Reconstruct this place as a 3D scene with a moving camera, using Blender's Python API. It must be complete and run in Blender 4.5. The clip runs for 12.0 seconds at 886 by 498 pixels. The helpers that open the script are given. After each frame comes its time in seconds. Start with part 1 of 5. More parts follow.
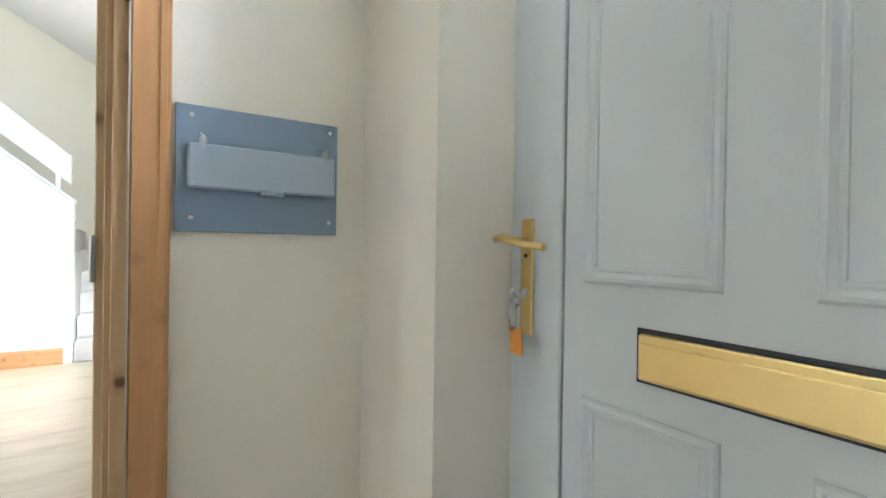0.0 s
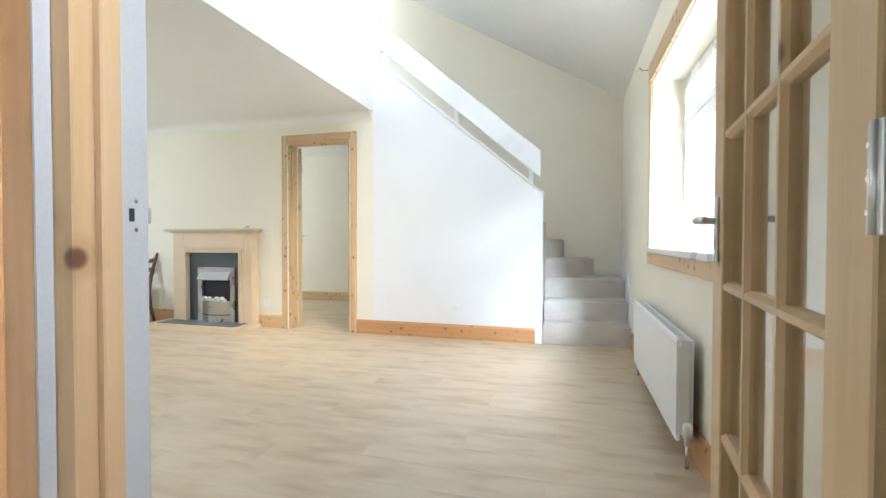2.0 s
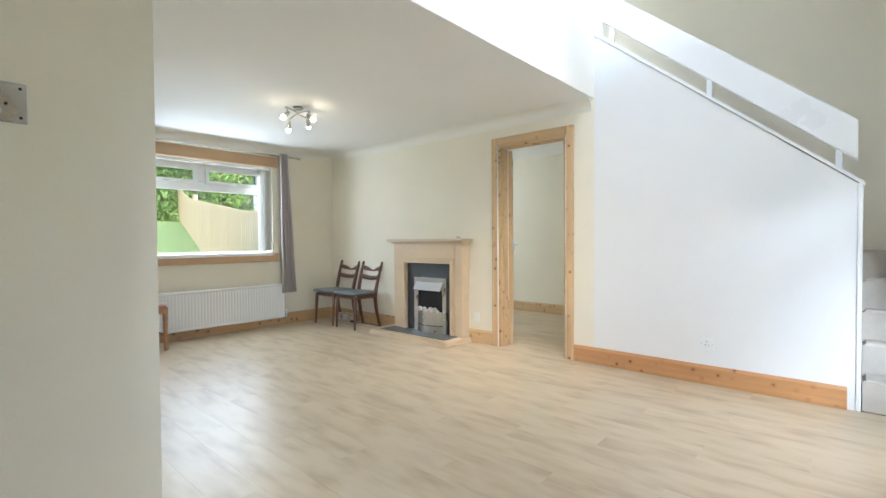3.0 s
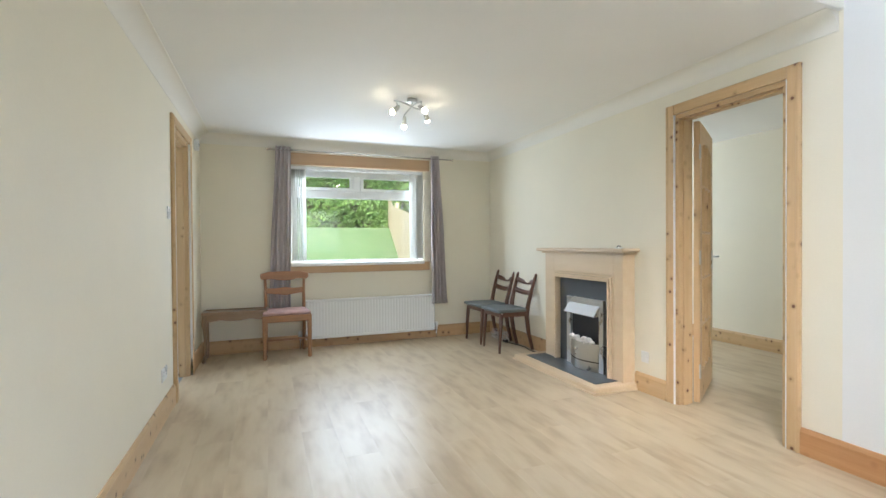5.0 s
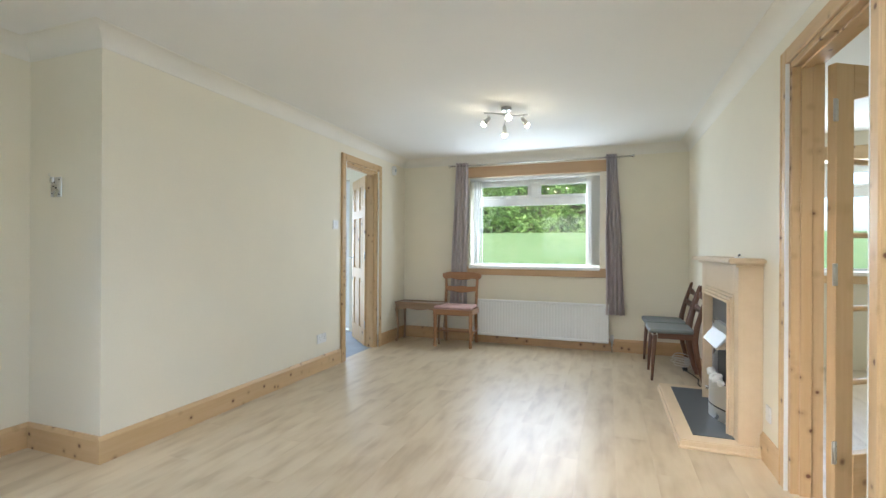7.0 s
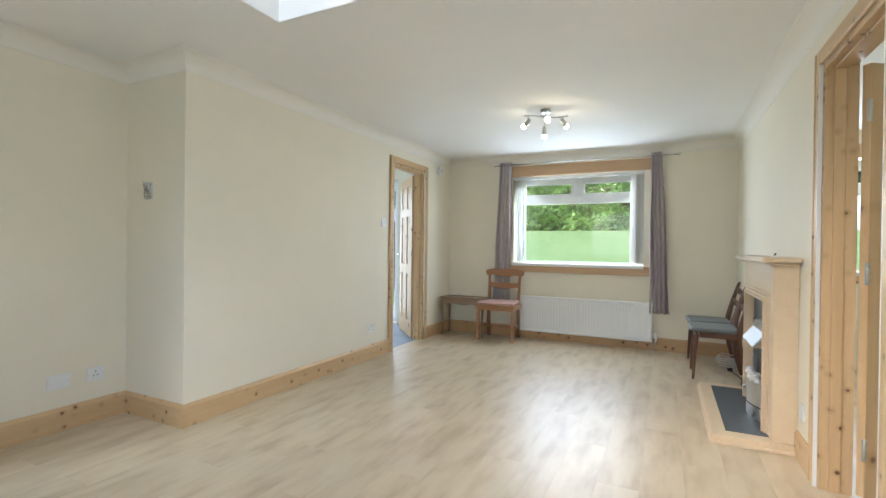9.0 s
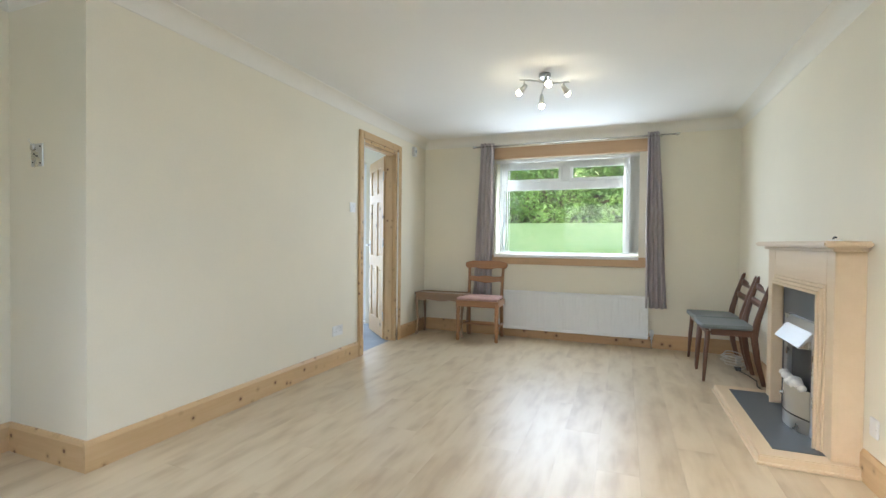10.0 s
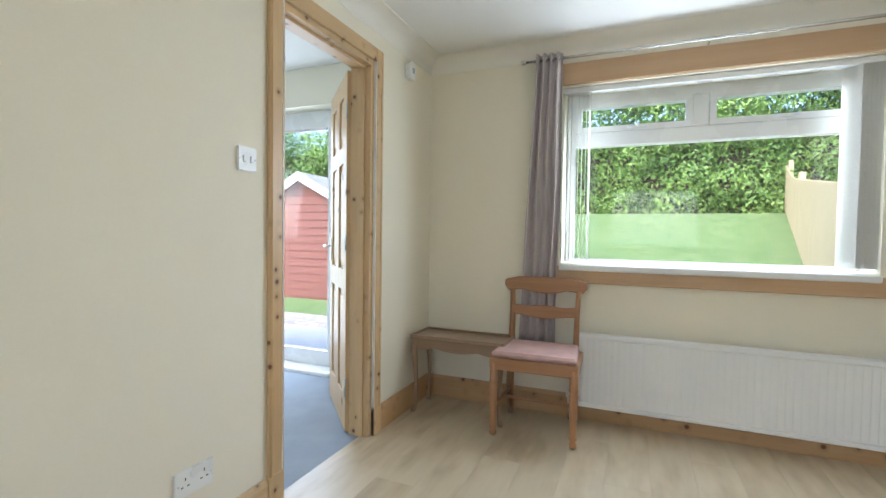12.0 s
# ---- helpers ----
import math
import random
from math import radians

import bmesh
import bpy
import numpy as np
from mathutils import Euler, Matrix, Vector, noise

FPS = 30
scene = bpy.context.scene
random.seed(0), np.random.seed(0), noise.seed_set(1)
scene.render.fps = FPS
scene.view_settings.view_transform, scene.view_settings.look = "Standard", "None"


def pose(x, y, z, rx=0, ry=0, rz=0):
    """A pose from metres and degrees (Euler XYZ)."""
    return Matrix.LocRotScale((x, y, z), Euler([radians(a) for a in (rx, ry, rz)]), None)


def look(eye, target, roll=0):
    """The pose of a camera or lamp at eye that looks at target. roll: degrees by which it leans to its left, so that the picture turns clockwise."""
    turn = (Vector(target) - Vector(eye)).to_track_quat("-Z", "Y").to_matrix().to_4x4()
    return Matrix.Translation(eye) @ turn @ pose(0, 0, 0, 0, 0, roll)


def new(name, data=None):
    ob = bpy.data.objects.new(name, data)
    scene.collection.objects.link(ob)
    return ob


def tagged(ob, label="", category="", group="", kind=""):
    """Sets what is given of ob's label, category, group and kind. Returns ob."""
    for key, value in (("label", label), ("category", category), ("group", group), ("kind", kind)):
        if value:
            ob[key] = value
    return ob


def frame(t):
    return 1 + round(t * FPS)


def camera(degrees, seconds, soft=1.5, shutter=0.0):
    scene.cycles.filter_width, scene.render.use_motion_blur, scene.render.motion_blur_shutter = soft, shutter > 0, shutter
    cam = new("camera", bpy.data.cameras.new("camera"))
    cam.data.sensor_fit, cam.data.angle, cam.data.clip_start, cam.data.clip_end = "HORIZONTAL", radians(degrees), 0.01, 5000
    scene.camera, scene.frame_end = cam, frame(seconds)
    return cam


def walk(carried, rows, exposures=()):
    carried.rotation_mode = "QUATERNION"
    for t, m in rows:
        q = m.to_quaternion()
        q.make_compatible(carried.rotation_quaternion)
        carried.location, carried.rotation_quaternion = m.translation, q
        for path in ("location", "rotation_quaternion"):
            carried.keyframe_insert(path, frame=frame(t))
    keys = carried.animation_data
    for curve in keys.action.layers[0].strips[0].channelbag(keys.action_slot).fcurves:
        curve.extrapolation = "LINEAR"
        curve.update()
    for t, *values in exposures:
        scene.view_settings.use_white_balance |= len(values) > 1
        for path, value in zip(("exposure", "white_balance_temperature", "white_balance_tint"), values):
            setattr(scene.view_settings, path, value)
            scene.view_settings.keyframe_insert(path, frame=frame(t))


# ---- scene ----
cam = camera(88.1, 12.0)
PATH = [
    (0, (0.2, 0.804, 1.071), (1.264, 2.498, 1.06), 0.9),
    (0.5, (0.113, 0.914, 1.038), (0.85, 2.773, 1.016), 0.8),
    (1, (0.027, 1.041, 1.004), (0.391, 3.007, 0.972), 0.8),
    (1.5, (-0.054, 1.261, 0.987), (-0.142, 3.259, 0.943), 0.4),
    (2, (-0.171, 1.542, 0.979), (-0.7, 3.47, 0.937), 0.1),
    (2.5, (-0.321, 1.835, 0.99), (-1.311, 3.573, 0.96), 0.0),
    (3, (-0.452, 2.092, 1.085), (-1.785, 3.582, 1.045), -0.4),
    (3.2, (-0.494, 2.222, 1.09), (-1.921, 3.625, 1.055), -0.4),
    (5, (-0.7, 3.244, 1.142), (-2.568, 3.958, 1.119), -0.4),
    (5.5, (-0.766, 3.611, 1.153), (-2.712, 4.07, 1.123), -0.2),
    (6, (-0.848, 4.113, 1.152), (-2.846, 4.21, 1.126), -0.1),
    (6.5, (-0.814, 4.703, 1.141), (-2.783, 4.353, 1.127), -0.1),
    (7, (-0.519, 5.108, 1.139), (-2.401, 4.43, 1.139), 0.3),
    (7.2, (-0.415, 5.202, 1.145), (-2.275, 4.461, 1.147), 0.3),
    (9, (-0.351, 5.252, 1.136), (-2.148, 4.375, 1.123), 0.7),
    (9.5, (-0.54, 5.079, 1.096), (-2.351, 4.231, 1.073), 0.6),
    (10, (-0.832, 4.87, 1.074), (-2.693, 4.139, 1.041), 0.6),
    (10.5, (-1.245, 4.627, 1.03), (-3.127, 3.952, 1.003), 0.4),
    (11, (-1.803, 4.381, 1.047), (-3.69, 3.722, 1.01), 0.2),
    (11.5, (-2.427, 4.137, 1.071), (-4.312, 3.472, 1.025), 0.3),
    (12, (-3.108, 3.908, 1.108), (-4.952, 3.136, 1.045), 0.8),
]
EXPOSURES = [(0.0, 2.78, 5500, 8), (1.0, 2.7, 5500, 8), (2.0, 2.32, 5500, 8), (3.0, 2.06, 5500, 8), (5.0, 2.03, 5500, 8), (9.0, 2.0, 5500, 8), (10.5, 2.03, 5500, 8), (12.0, 2.02, 5500, 8)]
walk(cam, [(t, look(eye, target, roll)) for t, eye, target, roll in PATH], EXPOSURES)

# ---- world and light ----
world = bpy.data.worlds.new("sky")
scene.world = world
world.use_nodes = True
wn, wl = world.node_tree.nodes, world.node_tree.links
sky = wn.new("ShaderNodeTexSky")
sky.sky_type, sky.sun_disc = "NISHITA", False
sky.sun_elevation, sky.sun_rotation = radians(50), radians(120)
sky.air_density, sky.dust_density, sky.ozone_density = 1.0, 4.0, 1.0
wl.new(sky.outputs[0], wn["Background"].inputs[0])
wn["Background"].inputs[1].default_value = 0.19
sun = new("sun", bpy.data.lights.new("sun", "SUN"))
sun.data.energy, sun.data.angle, sun.data.color = 0.25, radians(20), (1.0, 0.96, 0.9)
sun.matrix_world = look((0, 0, 20), (-8, -9, 2))


def sky_lamp(name, eye, target, w, h, watts, tint):
    """An area lamp at an opening, seen or added, in place of the sky's light."""
    ob = new(name, bpy.data.lights.new(name, "AREA"))
    ob.data.shape, ob.data.size, ob.data.size_y, ob.data.energy, ob.data.color = "RECTANGLE", w, h, watts, tint
    ob.matrix_world = look(eye, target)
    return ob


DAY = (0.93, 0.97, 1.0)
sky_lamp("window_sky_west", (-6.18, 4.25, 1.48), (-5.0, 4.25, 1.22), 1.46, 0.84, 7.8, DAY)
sky_lamp("window_sky_east", (0.53, 4.23, 1.5), (0.0, 4.23, 1.5), 1.5, 1.05, 2.5, DAY)
sky_lamp("roof_window_sky", (-0.85, 4.1, 3.2), (-0.5, 5.6, 1.2), 1.1, 1.1, 0.5, DAY)
# Fill light for the stairs, in a roof opening added over the landing.
sky_lamp("landing_fill", (-3.1, 6.46, 4.42), (-0.9, 6.46, 1.2), 0.7, 1.0, 4, DAY)
sky_lamp("kitchen_sky", (-6.13, 1.06, 1.05), (-5.0, 1.06, 1.0), 1.2, 1.8, 7, DAY)
# Fill light for the kitchen, in an added opening out of view.
sky_lamp("kitchen_fill", (-4.5, -0.66, 1.5), (-4.7, 2.0, 0.9), 1.3, 0.95, 4, DAY)
sky_lamp("bedroom_sky", (-6.14, 7.15, 1.5), (-5.0, 7.15, 1.5), 1.1, 1.0, 7, DAY)
sky_lamp("fanlight_sky", (2.0, 1.0, 3.2), (0.7, 1.0, 2.2), 1.6, 1.2, 300, (0.86, 0.93, 1.0))


# ---- materials ----
def material(name):
    m = bpy.data.materials.new(name)
    m.use_nodes = True
    return m, m.node_tree.nodes, m.node_tree.links, m.node_tree.nodes["Principled BSDF"]


def mapped(n, l, kind, scale):
    """Coordinates in metres, scaled per axis. kind: Object or Position."""
    mp = n.new("ShaderNodeMapping")
    mp.inputs["Scale"].default_value = scale
    if kind == "Position":
        l.new(n.new("ShaderNodeNewGeometry").outputs["Position"], mp.inputs[0])
    else:
        l.new(n.new("ShaderNodeTexCoord").outputs[kind], mp.inputs[0])
    return mp.outputs[0]


def noise_node(n, l, vec, scale, detail=4.0, rough=0.55):
    t = n.new("ShaderNodeTexNoise")
    t.inputs["Scale"].default_value, t.inputs["Detail"].default_value, t.inputs["Roughness"].default_value = scale, detail, rough
    l.new(vec, t.inputs["Vector"])
    return t.outputs["Fac"]


def ramp(n, l, fac, stops):
    r = n.new("ShaderNodeValToRGB")
    while len(r.color_ramp.elements) < len(stops):
        r.color_ramp.elements.new(0.5)
    for e, (p, c) in zip(r.color_ramp.elements, stops):
        e.position, e.color = p, (*c, 1) if len(c) == 3 else c
    l.new(fac, r.inputs[0])
    return r.outputs[0]


def mixed(n, l, fac, a, b, kind="MIX"):
    m = n.new("ShaderNodeMix")
    m.data_type, m.blend_type = "RGBA", kind
    for sock, v in ((m.inputs[0], fac), (m.inputs[6], a), (m.inputs[7], b)):
        if isinstance(v, (int, float)):
            sock.default_value = v
        elif isinstance(v, tuple):
            sock.default_value = (*v, 1)
        else:
            l.new(v, sock)
    return m.outputs[2]


def relief(n, l, bsdf, fac, strength, distance):
    b = n.new("ShaderNodeBump")
    b.inputs["Strength"].default_value, b.inputs["Distance"].default_value = strength, distance
    l.new(fac, b.inputs["Height"])
    l.new(b.outputs[0], bsdf.inputs["Normal"])


def plain(name, color, rough=0.5, metal=0.0, vary=0.12, scale=6.0, bump=0.08, kind="Position", spec=0.5):
    """A surface of one colour with faint clouding, fine grain and relief."""
    m, n, l, b = material(name)
    v = mapped(n, l, kind, (1, 1, 1))
    big, fine = noise_node(n, l, v, scale * 0.35, 3), noise_node(n, l, v, scale * 22, 4)
    lo, hi = tuple(c * (1 - vary) for c in color), tuple(min(1, c * (1 + vary * 0.6)) for c in color)
    base = ramp(n, l, big, [(0.3, lo), (0.7, hi)])
    l.new(mixed(n, l, 0.25, base, ramp(n, l, fine, [(0.35, lo), (0.65, hi)])), b.inputs["Base Color"])
    l.new(ramp(n, l, big, [(0.3, (max(0.02, rough - 0.05),) * 3), (0.7, (min(1, rough + 0.06),) * 3)]), b.inputs["Roughness"])
    b.inputs["Metallic"].default_value = metal
    b.inputs["Specular IOR Level"].default_value = spec
    if bump:
        relief(n, l, b, fine, bump, 0.004)
    return m


def timber(name, axis, light, dark, knots=0.0, rough=0.42, ring=22.0, kind="Object"):
    """Wood with its grain along one axis; knots: how many."""
    m, n, l, b = material(name)
    along = [ring, ring, ring]
    along["xyz".index(axis)] = 1.1
    v = mapped(n, l, kind, along)
    grain = noise_node(n, l, v, 1.0, 6, 0.65)
    fine = noise_node(n, l, v, 5.0, 3, 0.6)
    base = ramp(n, l, grain, [(0.32, dark), (0.5, tuple((a + c) / 2 for a, c in zip(light, dark))), (0.68, light)])
    base = mixed(n, l, 0.22, base, ramp(n, l, fine, [(0.35, dark), (0.65, light)]))
    big = noise_node(n, l, mapped(n, l, kind, (1, 1, 1)), 1.6, 2)
    base = mixed(n, l, 0.3, base, ramp(n, l, big, [(0.35, tuple(c * 0.82 for c in light)), (0.65, light)]))
    if knots:
        vo = n.new("ShaderNodeTexVoronoi")
        vo.inputs["Scale"].default_value = knots
        l.new(mapped(n, l, kind, (1, 1, 1)), vo.inputs["Vector"])
        ring_mask = ramp(n, l, vo.outputs["Distance"], [(0.0, (1, 1, 1)), (0.09, (0.9,) * 3), (0.15, (0, 0, 0))])
        halo = ramp(n, l, vo.outputs["Distance"], [(0.13, (0.5,) * 3), (0.32, (0, 0, 0))])
        base = mixed(n, l, halo, base, tuple(c * 0.7 for c in dark))
        base = mixed(n, l, ring_mask, base, (0.13, 0.045, 0.02))
    l.new(base, b.inputs["Base Color"])
    b.inputs["Roughness"].default_value = rough
    relief(n, l, b, fine, 0.12, 0.002)
    return m


WALL = plain("cream_wall_paint", (0.83, 0.777, 0.632), 0.72, vary=0.035, scale=5, bump=0.10)
# The cream wall paint, with the hall's cooler daylight put into its tint.
HALLWALL = plain("cream_hall_paint", (0.82, 0.755, 0.635), 0.6, vary=0.03, scale=5, bump=0.10)
UPPER = plain("pale_stairwell_paint", (0.82, 0.80, 0.73), 0.72, vary=0.03, scale=5, bump=0.10)
WHITE_WALL = plain("white_wall_paint", (0.82, 0.815, 0.79), 0.7, vary=0.03, scale=5, bump=0.10)
CEIL = plain("white_ceiling_paint", (0.86, 0.85, 0.81), 0.8, vary=0.025, scale=4, bump=0.12)
# Ceiling white toned down to cream: the coving's dimmer light is in the colour.
COVE = plain("shaded_white_coving_paint", (0.83, 0.80, 0.715), 0.8, vary=0.025, scale=4, bump=0.08)
GLOSS = plain("white_gloss_paint", (0.84, 0.84, 0.82), 0.3, vary=0.03, scale=8, bump=0.03)
# White paint greyed down to offset the strong light on the hall jamb.
DULLED = plain("dulled_white_paint", (0.46, 0.43, 0.40), 0.6, vary=0.12, scale=9, bump=0.06)
UPVC = plain("white_plastic", (0.84, 0.85, 0.85), 0.28, vary=0.02, scale=8, bump=0.0)
ENAMEL = plain("white_radiator_enamel", (0.83, 0.83, 0.81), 0.32, vary=0.02, scale=8, bump=0.02)
PLATE = plain("white_socket_plastic", (0.82, 0.82, 0.79), 0.3, vary=0.02, scale=30, bump=0.0)
DOORPAINT = plain("grey_white_door_paint", (0.66, 0.68, 0.68), 0.34, vary=0.03, scale=9, bump=0.04)
CARPET = plain("beige_stair_carpet", (0.60, 0.545, 0.47), 0.95, vary=0.16, scale=16, bump=0.5)
VINYL = plain("blue_grey_kitchen_carpet", (0.30, 0.335, 0.38), 0.75, vary=0.2, scale=9, bump=0.3)
SLATE = plain("dark_grey_slate", (0.085, 0.095, 0.105), 0.38, vary=0.25, scale=10, bump=0.15)
STEEL = plain("brushed_steel", (0.62, 0.62, 0.60), 0.3, metal=1.0, vary=0.06, scale=20, bump=0.05)
CHROME = plain("satin_chrome", (0.75, 0.75, 0.74), 0.2, metal=1.0, vary=0.04, scale=20, bump=0.0)
BRASS = plain("polished_brass", (0.80, 0.60, 0.25), 0.40, metal=1.0, vary=0.08, scale=20, bump=0.02)
BLACK = plain("black_recess", (0.02, 0.02, 0.022), 0.4, vary=0.2, scale=20, bump=0.0)
PANEL = plain("blue_grey_painted_board", (0.25, 0.32, 0.41), 0.45, vary=0.05, scale=10, bump=0.04)
UNIT = plain("grey_plastic_unit", (0.40, 0.46, 0.52), 0.4, vary=0.04, scale=10, bump=0.0)
SATIN = plain("satin_steel", (0.52, 0.52, 0.51), 0.5, metal=1.0, vary=0.05, scale=20, bump=0.03)
PEBBLE = plain("white_pebble", (0.78, 0.76, 0.72), 0.6, vary=0.1, scale=40, bump=0.2)
CURTAIN = plain("mauve_grey_cloth", (0.52, 0.465, 0.455), 0.9, vary=0.1, scale=25, bump=0.25)


def blind_cloth():
    m, n, l, b = material("white_blind_fabric")
    t, x = n.new("ShaderNodeBsdfTranslucent"), n.new("ShaderNodeMixShader")
    weave = noise_node(n, l, mapped(n, l, "Object", (1, 1, 1)), 300, 2)
    col = ramp(n, l, weave, [(0.3, (0.76, 0.75, 0.71)), (0.7, (0.85, 0.84, 0.80))])
    l.new(col, b.inputs["Base Color"])
    l.new(col, t.inputs["Color"])
    b.inputs["Roughness"].default_value = 0.85
    x.inputs[0].default_value = 0.5
    l.new(b.outputs[0], x.inputs[1])
    l.new(t.outputs[0], x.inputs[2])
    l.new(x.outputs[0], n["Material Output"].inputs[0])
    return m


BLIND = blind_cloth()
ROSE = plain("dusty_pink_seat_cloth", (0.57, 0.37, 0.33), 0.9, vary=0.18, scale=30, bump=0.4, kind="Object")
TEAL = plain("worn_grey_green_seat_vinyl", (0.175, 0.195, 0.195), 0.5, vary=0.25, scale=18, bump=0.2, kind="Object")
TAG = plain("orange_plastic_tag", (0.85, 0.33, 0.06), 0.4, vary=0.05, scale=40, bump=0.0)
CABLE = plain("white_cable", (0.75, 0.72, 0.66), 0.5, vary=0.05, scale=40, bump=0.0)
DARKCABLE = plain("black_cable", (0.03, 0.03, 0.03), 0.5, vary=0.1, scale=40, bump=0.0)
OAKVENEER = timber("maple_veneer", "x", (0.72, 0.575, 0.385), (0.66, 0.51, 0.32), rough=0.4, ring=14, kind="Position")
PINE = {a: timber("pine_along_" + a, a, (0.66, 0.47, 0.255), (0.545, 0.355, 0.165), knots=12.5, kind="Position") for a in "xyz"}
# PINE darkened: shade near the window and hall jamb is in the colour.
MIDPINE = {a: timber("dimmed_pine_along_" + a, a, (0.60, 0.39, 0.20), (0.49, 0.295, 0.13), knots=10.0, kind="Position") for a in "xyz"}
# Knot-free pine, with the backlit window boards' shade put into its colour.
CLEARPINE = {a: timber("dimmed_clear_pine_along_" + a, a, (0.58, 0.39, 0.22), (0.50, 0.32, 0.165), kind="Position") for a in "xyz"}
DOORPINE = {a: timber("door_pine_along_" + a, a, (0.70, 0.50, 0.275), (0.57, 0.37, 0.17), knots=6.0) for a in "xyz"}
WARM = {a: timber("stained_pine_along_" + a, a, (0.60, 0.33, 0.14), (0.44, 0.20, 0.07), knots=12.5, kind="Position") for a in "xyz"}
MID = {a: timber("mid_brown_chair_wood_" + a, a, (0.42, 0.22, 0.10), (0.28, 0.135, 0.06), rough=0.35, ring=40) for a in "xyz"}
TEAK = {a: timber("dark_brown_chair_wood_" + a, a, (0.17, 0.078, 0.045), (0.10, 0.045, 0.028), rough=0.35, ring=40) for a in "xyz"}
WALNUT = {a: timber("dull_brown_table_wood_" + a, a, (0.34, 0.23, 0.145), (0.23, 0.15, 0.09), rough=0.3, ring=35) for a in "xyz"}
FENCE = timber("pale_fence_timber", "z", (0.52, 0.42, 0.25), (0.44, 0.345, 0.19), rough=0.8, ring=16, kind="Position")
SHED = timber("red_brown_shed_timber", "y", (0.24, 0.09, 0.065), (0.19, 0.07, 0.05), rough=0.7, ring=18, kind="Position")
PAVE = plain("pale_concrete_paving", (0.48, 0.47, 0.44), 0.85, vary=0.15, scale=8, bump=0.3)
GRAVEL = plain("mixed_gravel", (0.42, 0.38, 0.33), 0.9, vary=0.35, scale=40, bump=0.8)
TILEROOF = plain("grey_felt_roof", (0.30, 0.29, 0.29), 0.9, vary=0.2, scale=12, bump=0.3)
# Trunk bark; its dark tone also stands in for shade inside the hedge.
BARK_AND_SHADE = plain("dark_bark_and_shade", (0.09, 0.065, 0.045), 0.9, vary=0.3, scale=14, bump=0.6)


def laminate():
    """Pale oak laminate: each board its own tone, streaks and soft blotches along x."""
    m, n, l, b = material("pale_oak_laminate")
    v = mapped(n, l, "Position", (1.3, 13, 1))
    info = n.new("ShaderNodeObjectInfo")
    shift = n.new("ShaderNodeVectorMath")
    shift.operation = "ADD"
    sc = n.new("ShaderNodeVectorMath")
    sc.operation = "SCALE"
    sc.inputs[0].default_value = (37, 11, 5)
    l.new(info.outputs["Random"], sc.inputs["Scale"])
    l.new(v, shift.inputs[0])
    l.new(sc.outputs[0], shift.inputs[1])
    streak = noise_node(n, l, shift.outputs[0], 1.0, 5, 0.6)
    v2 = mapped(n, l, "Position", (3.3, 11, 1))
    shift2 = n.new("ShaderNodeVectorMath")
    shift2.operation = "ADD"
    l.new(v2, shift2.inputs[0])
    l.new(sc.outputs[0], shift2.inputs[1])
    blotch = noise_node(n, l, shift2.outputs[0], 0.9, 2, 0.5)
    fine = noise_node(n, l, mapped(n, l, "Position", (6, 120, 1)), 1.0, 3)
    base = ramp(n, l, streak, [(0.3, (0.50, 0.395, 0.245)), (0.5, (0.55, 0.445, 0.29)), (0.72, (0.59, 0.49, 0.33))])
    base = mixed(n, l, 0.56, base, ramp(n, l, blotch, [(0.30, (0.37, 0.265, 0.15)), (0.44, (0.53, 0.42, 0.265)), (0.58, (0.63, 0.53, 0.365))]))
    base = mixed(n, l, 0.07, base, ramp(n, l, fine, [(0.35, (0.40, 0.31, 0.2)), (0.65, (0.58, 0.50, 0.39))]))
    tone = ramp(n, l, info.outputs["Random"], [(0.0, (0.96, 0.96, 0.96)), (1.0, (1.0, 1.0, 1.0))])
    l.new(mixed(n, l, 1.0, base, tone, "MULTIPLY"), b.inputs["Base Color"])
    l.new(ramp(n, l, streak, [(0.3, (0.36,) * 3), (0.7, (0.38,) * 3)]), b.inputs["Roughness"])
    b.inputs["Specular IOR Level"].default_value = 0.85
    relief(n, l, b, fine, 0.02, 0.0005)
    return m


LAMINATE = laminate()


def glass_pane(name, tint=(1, 1, 1)):
    """Clear glass: see-through, with a sheen that grows towards grazing views."""
    m, n, l, b = material(name)
    n.remove(b)
    tr, gl, mx, lw, pw, ad = (n.new("ShaderNode" + k) for k in ("BsdfTransparent", "BsdfGlossy", "MixShader", "LayerWeight", "Math", "Math"))
    tr.inputs[0].default_value = (*tint, 1)
    gl.inputs["Roughness"].default_value = 0.02
    lw.inputs["Blend"].default_value = 0.5
    pw.operation, ad.operation = "POWER", "MULTIPLY_ADD"
    pw.inputs[1].default_value, ad.inputs[1].default_value, ad.inputs[2].default_value = 5.0, 0.7, 0.025
    l.new(lw.outputs["Facing"], pw.inputs[0])
    l.new(pw.outputs[0], ad.inputs[0])
    l.new(ad.outputs[0], mx.inputs[0])
    l.new(tr.outputs[0], mx.inputs[1])
    l.new(gl.outputs[0], mx.inputs[2])
    l.new(mx.outputs[0], n["Material Output"].inputs[0])
    return m


GLASS = glass_pane("clear_glass")


def glow(name, color, strength):
    m, n, l, b = material(name)
    b.inputs["Emission Color"].default_value = (*color, 1)
    b.inputs["Emission Strength"].default_value = strength
    b.inputs["Base Color"].default_value = (0.8, 0.8, 0.8, 1)
    return m


BULB = glow("warm_lit_bulb", (1.0, 0.80, 0.50), 14.0)


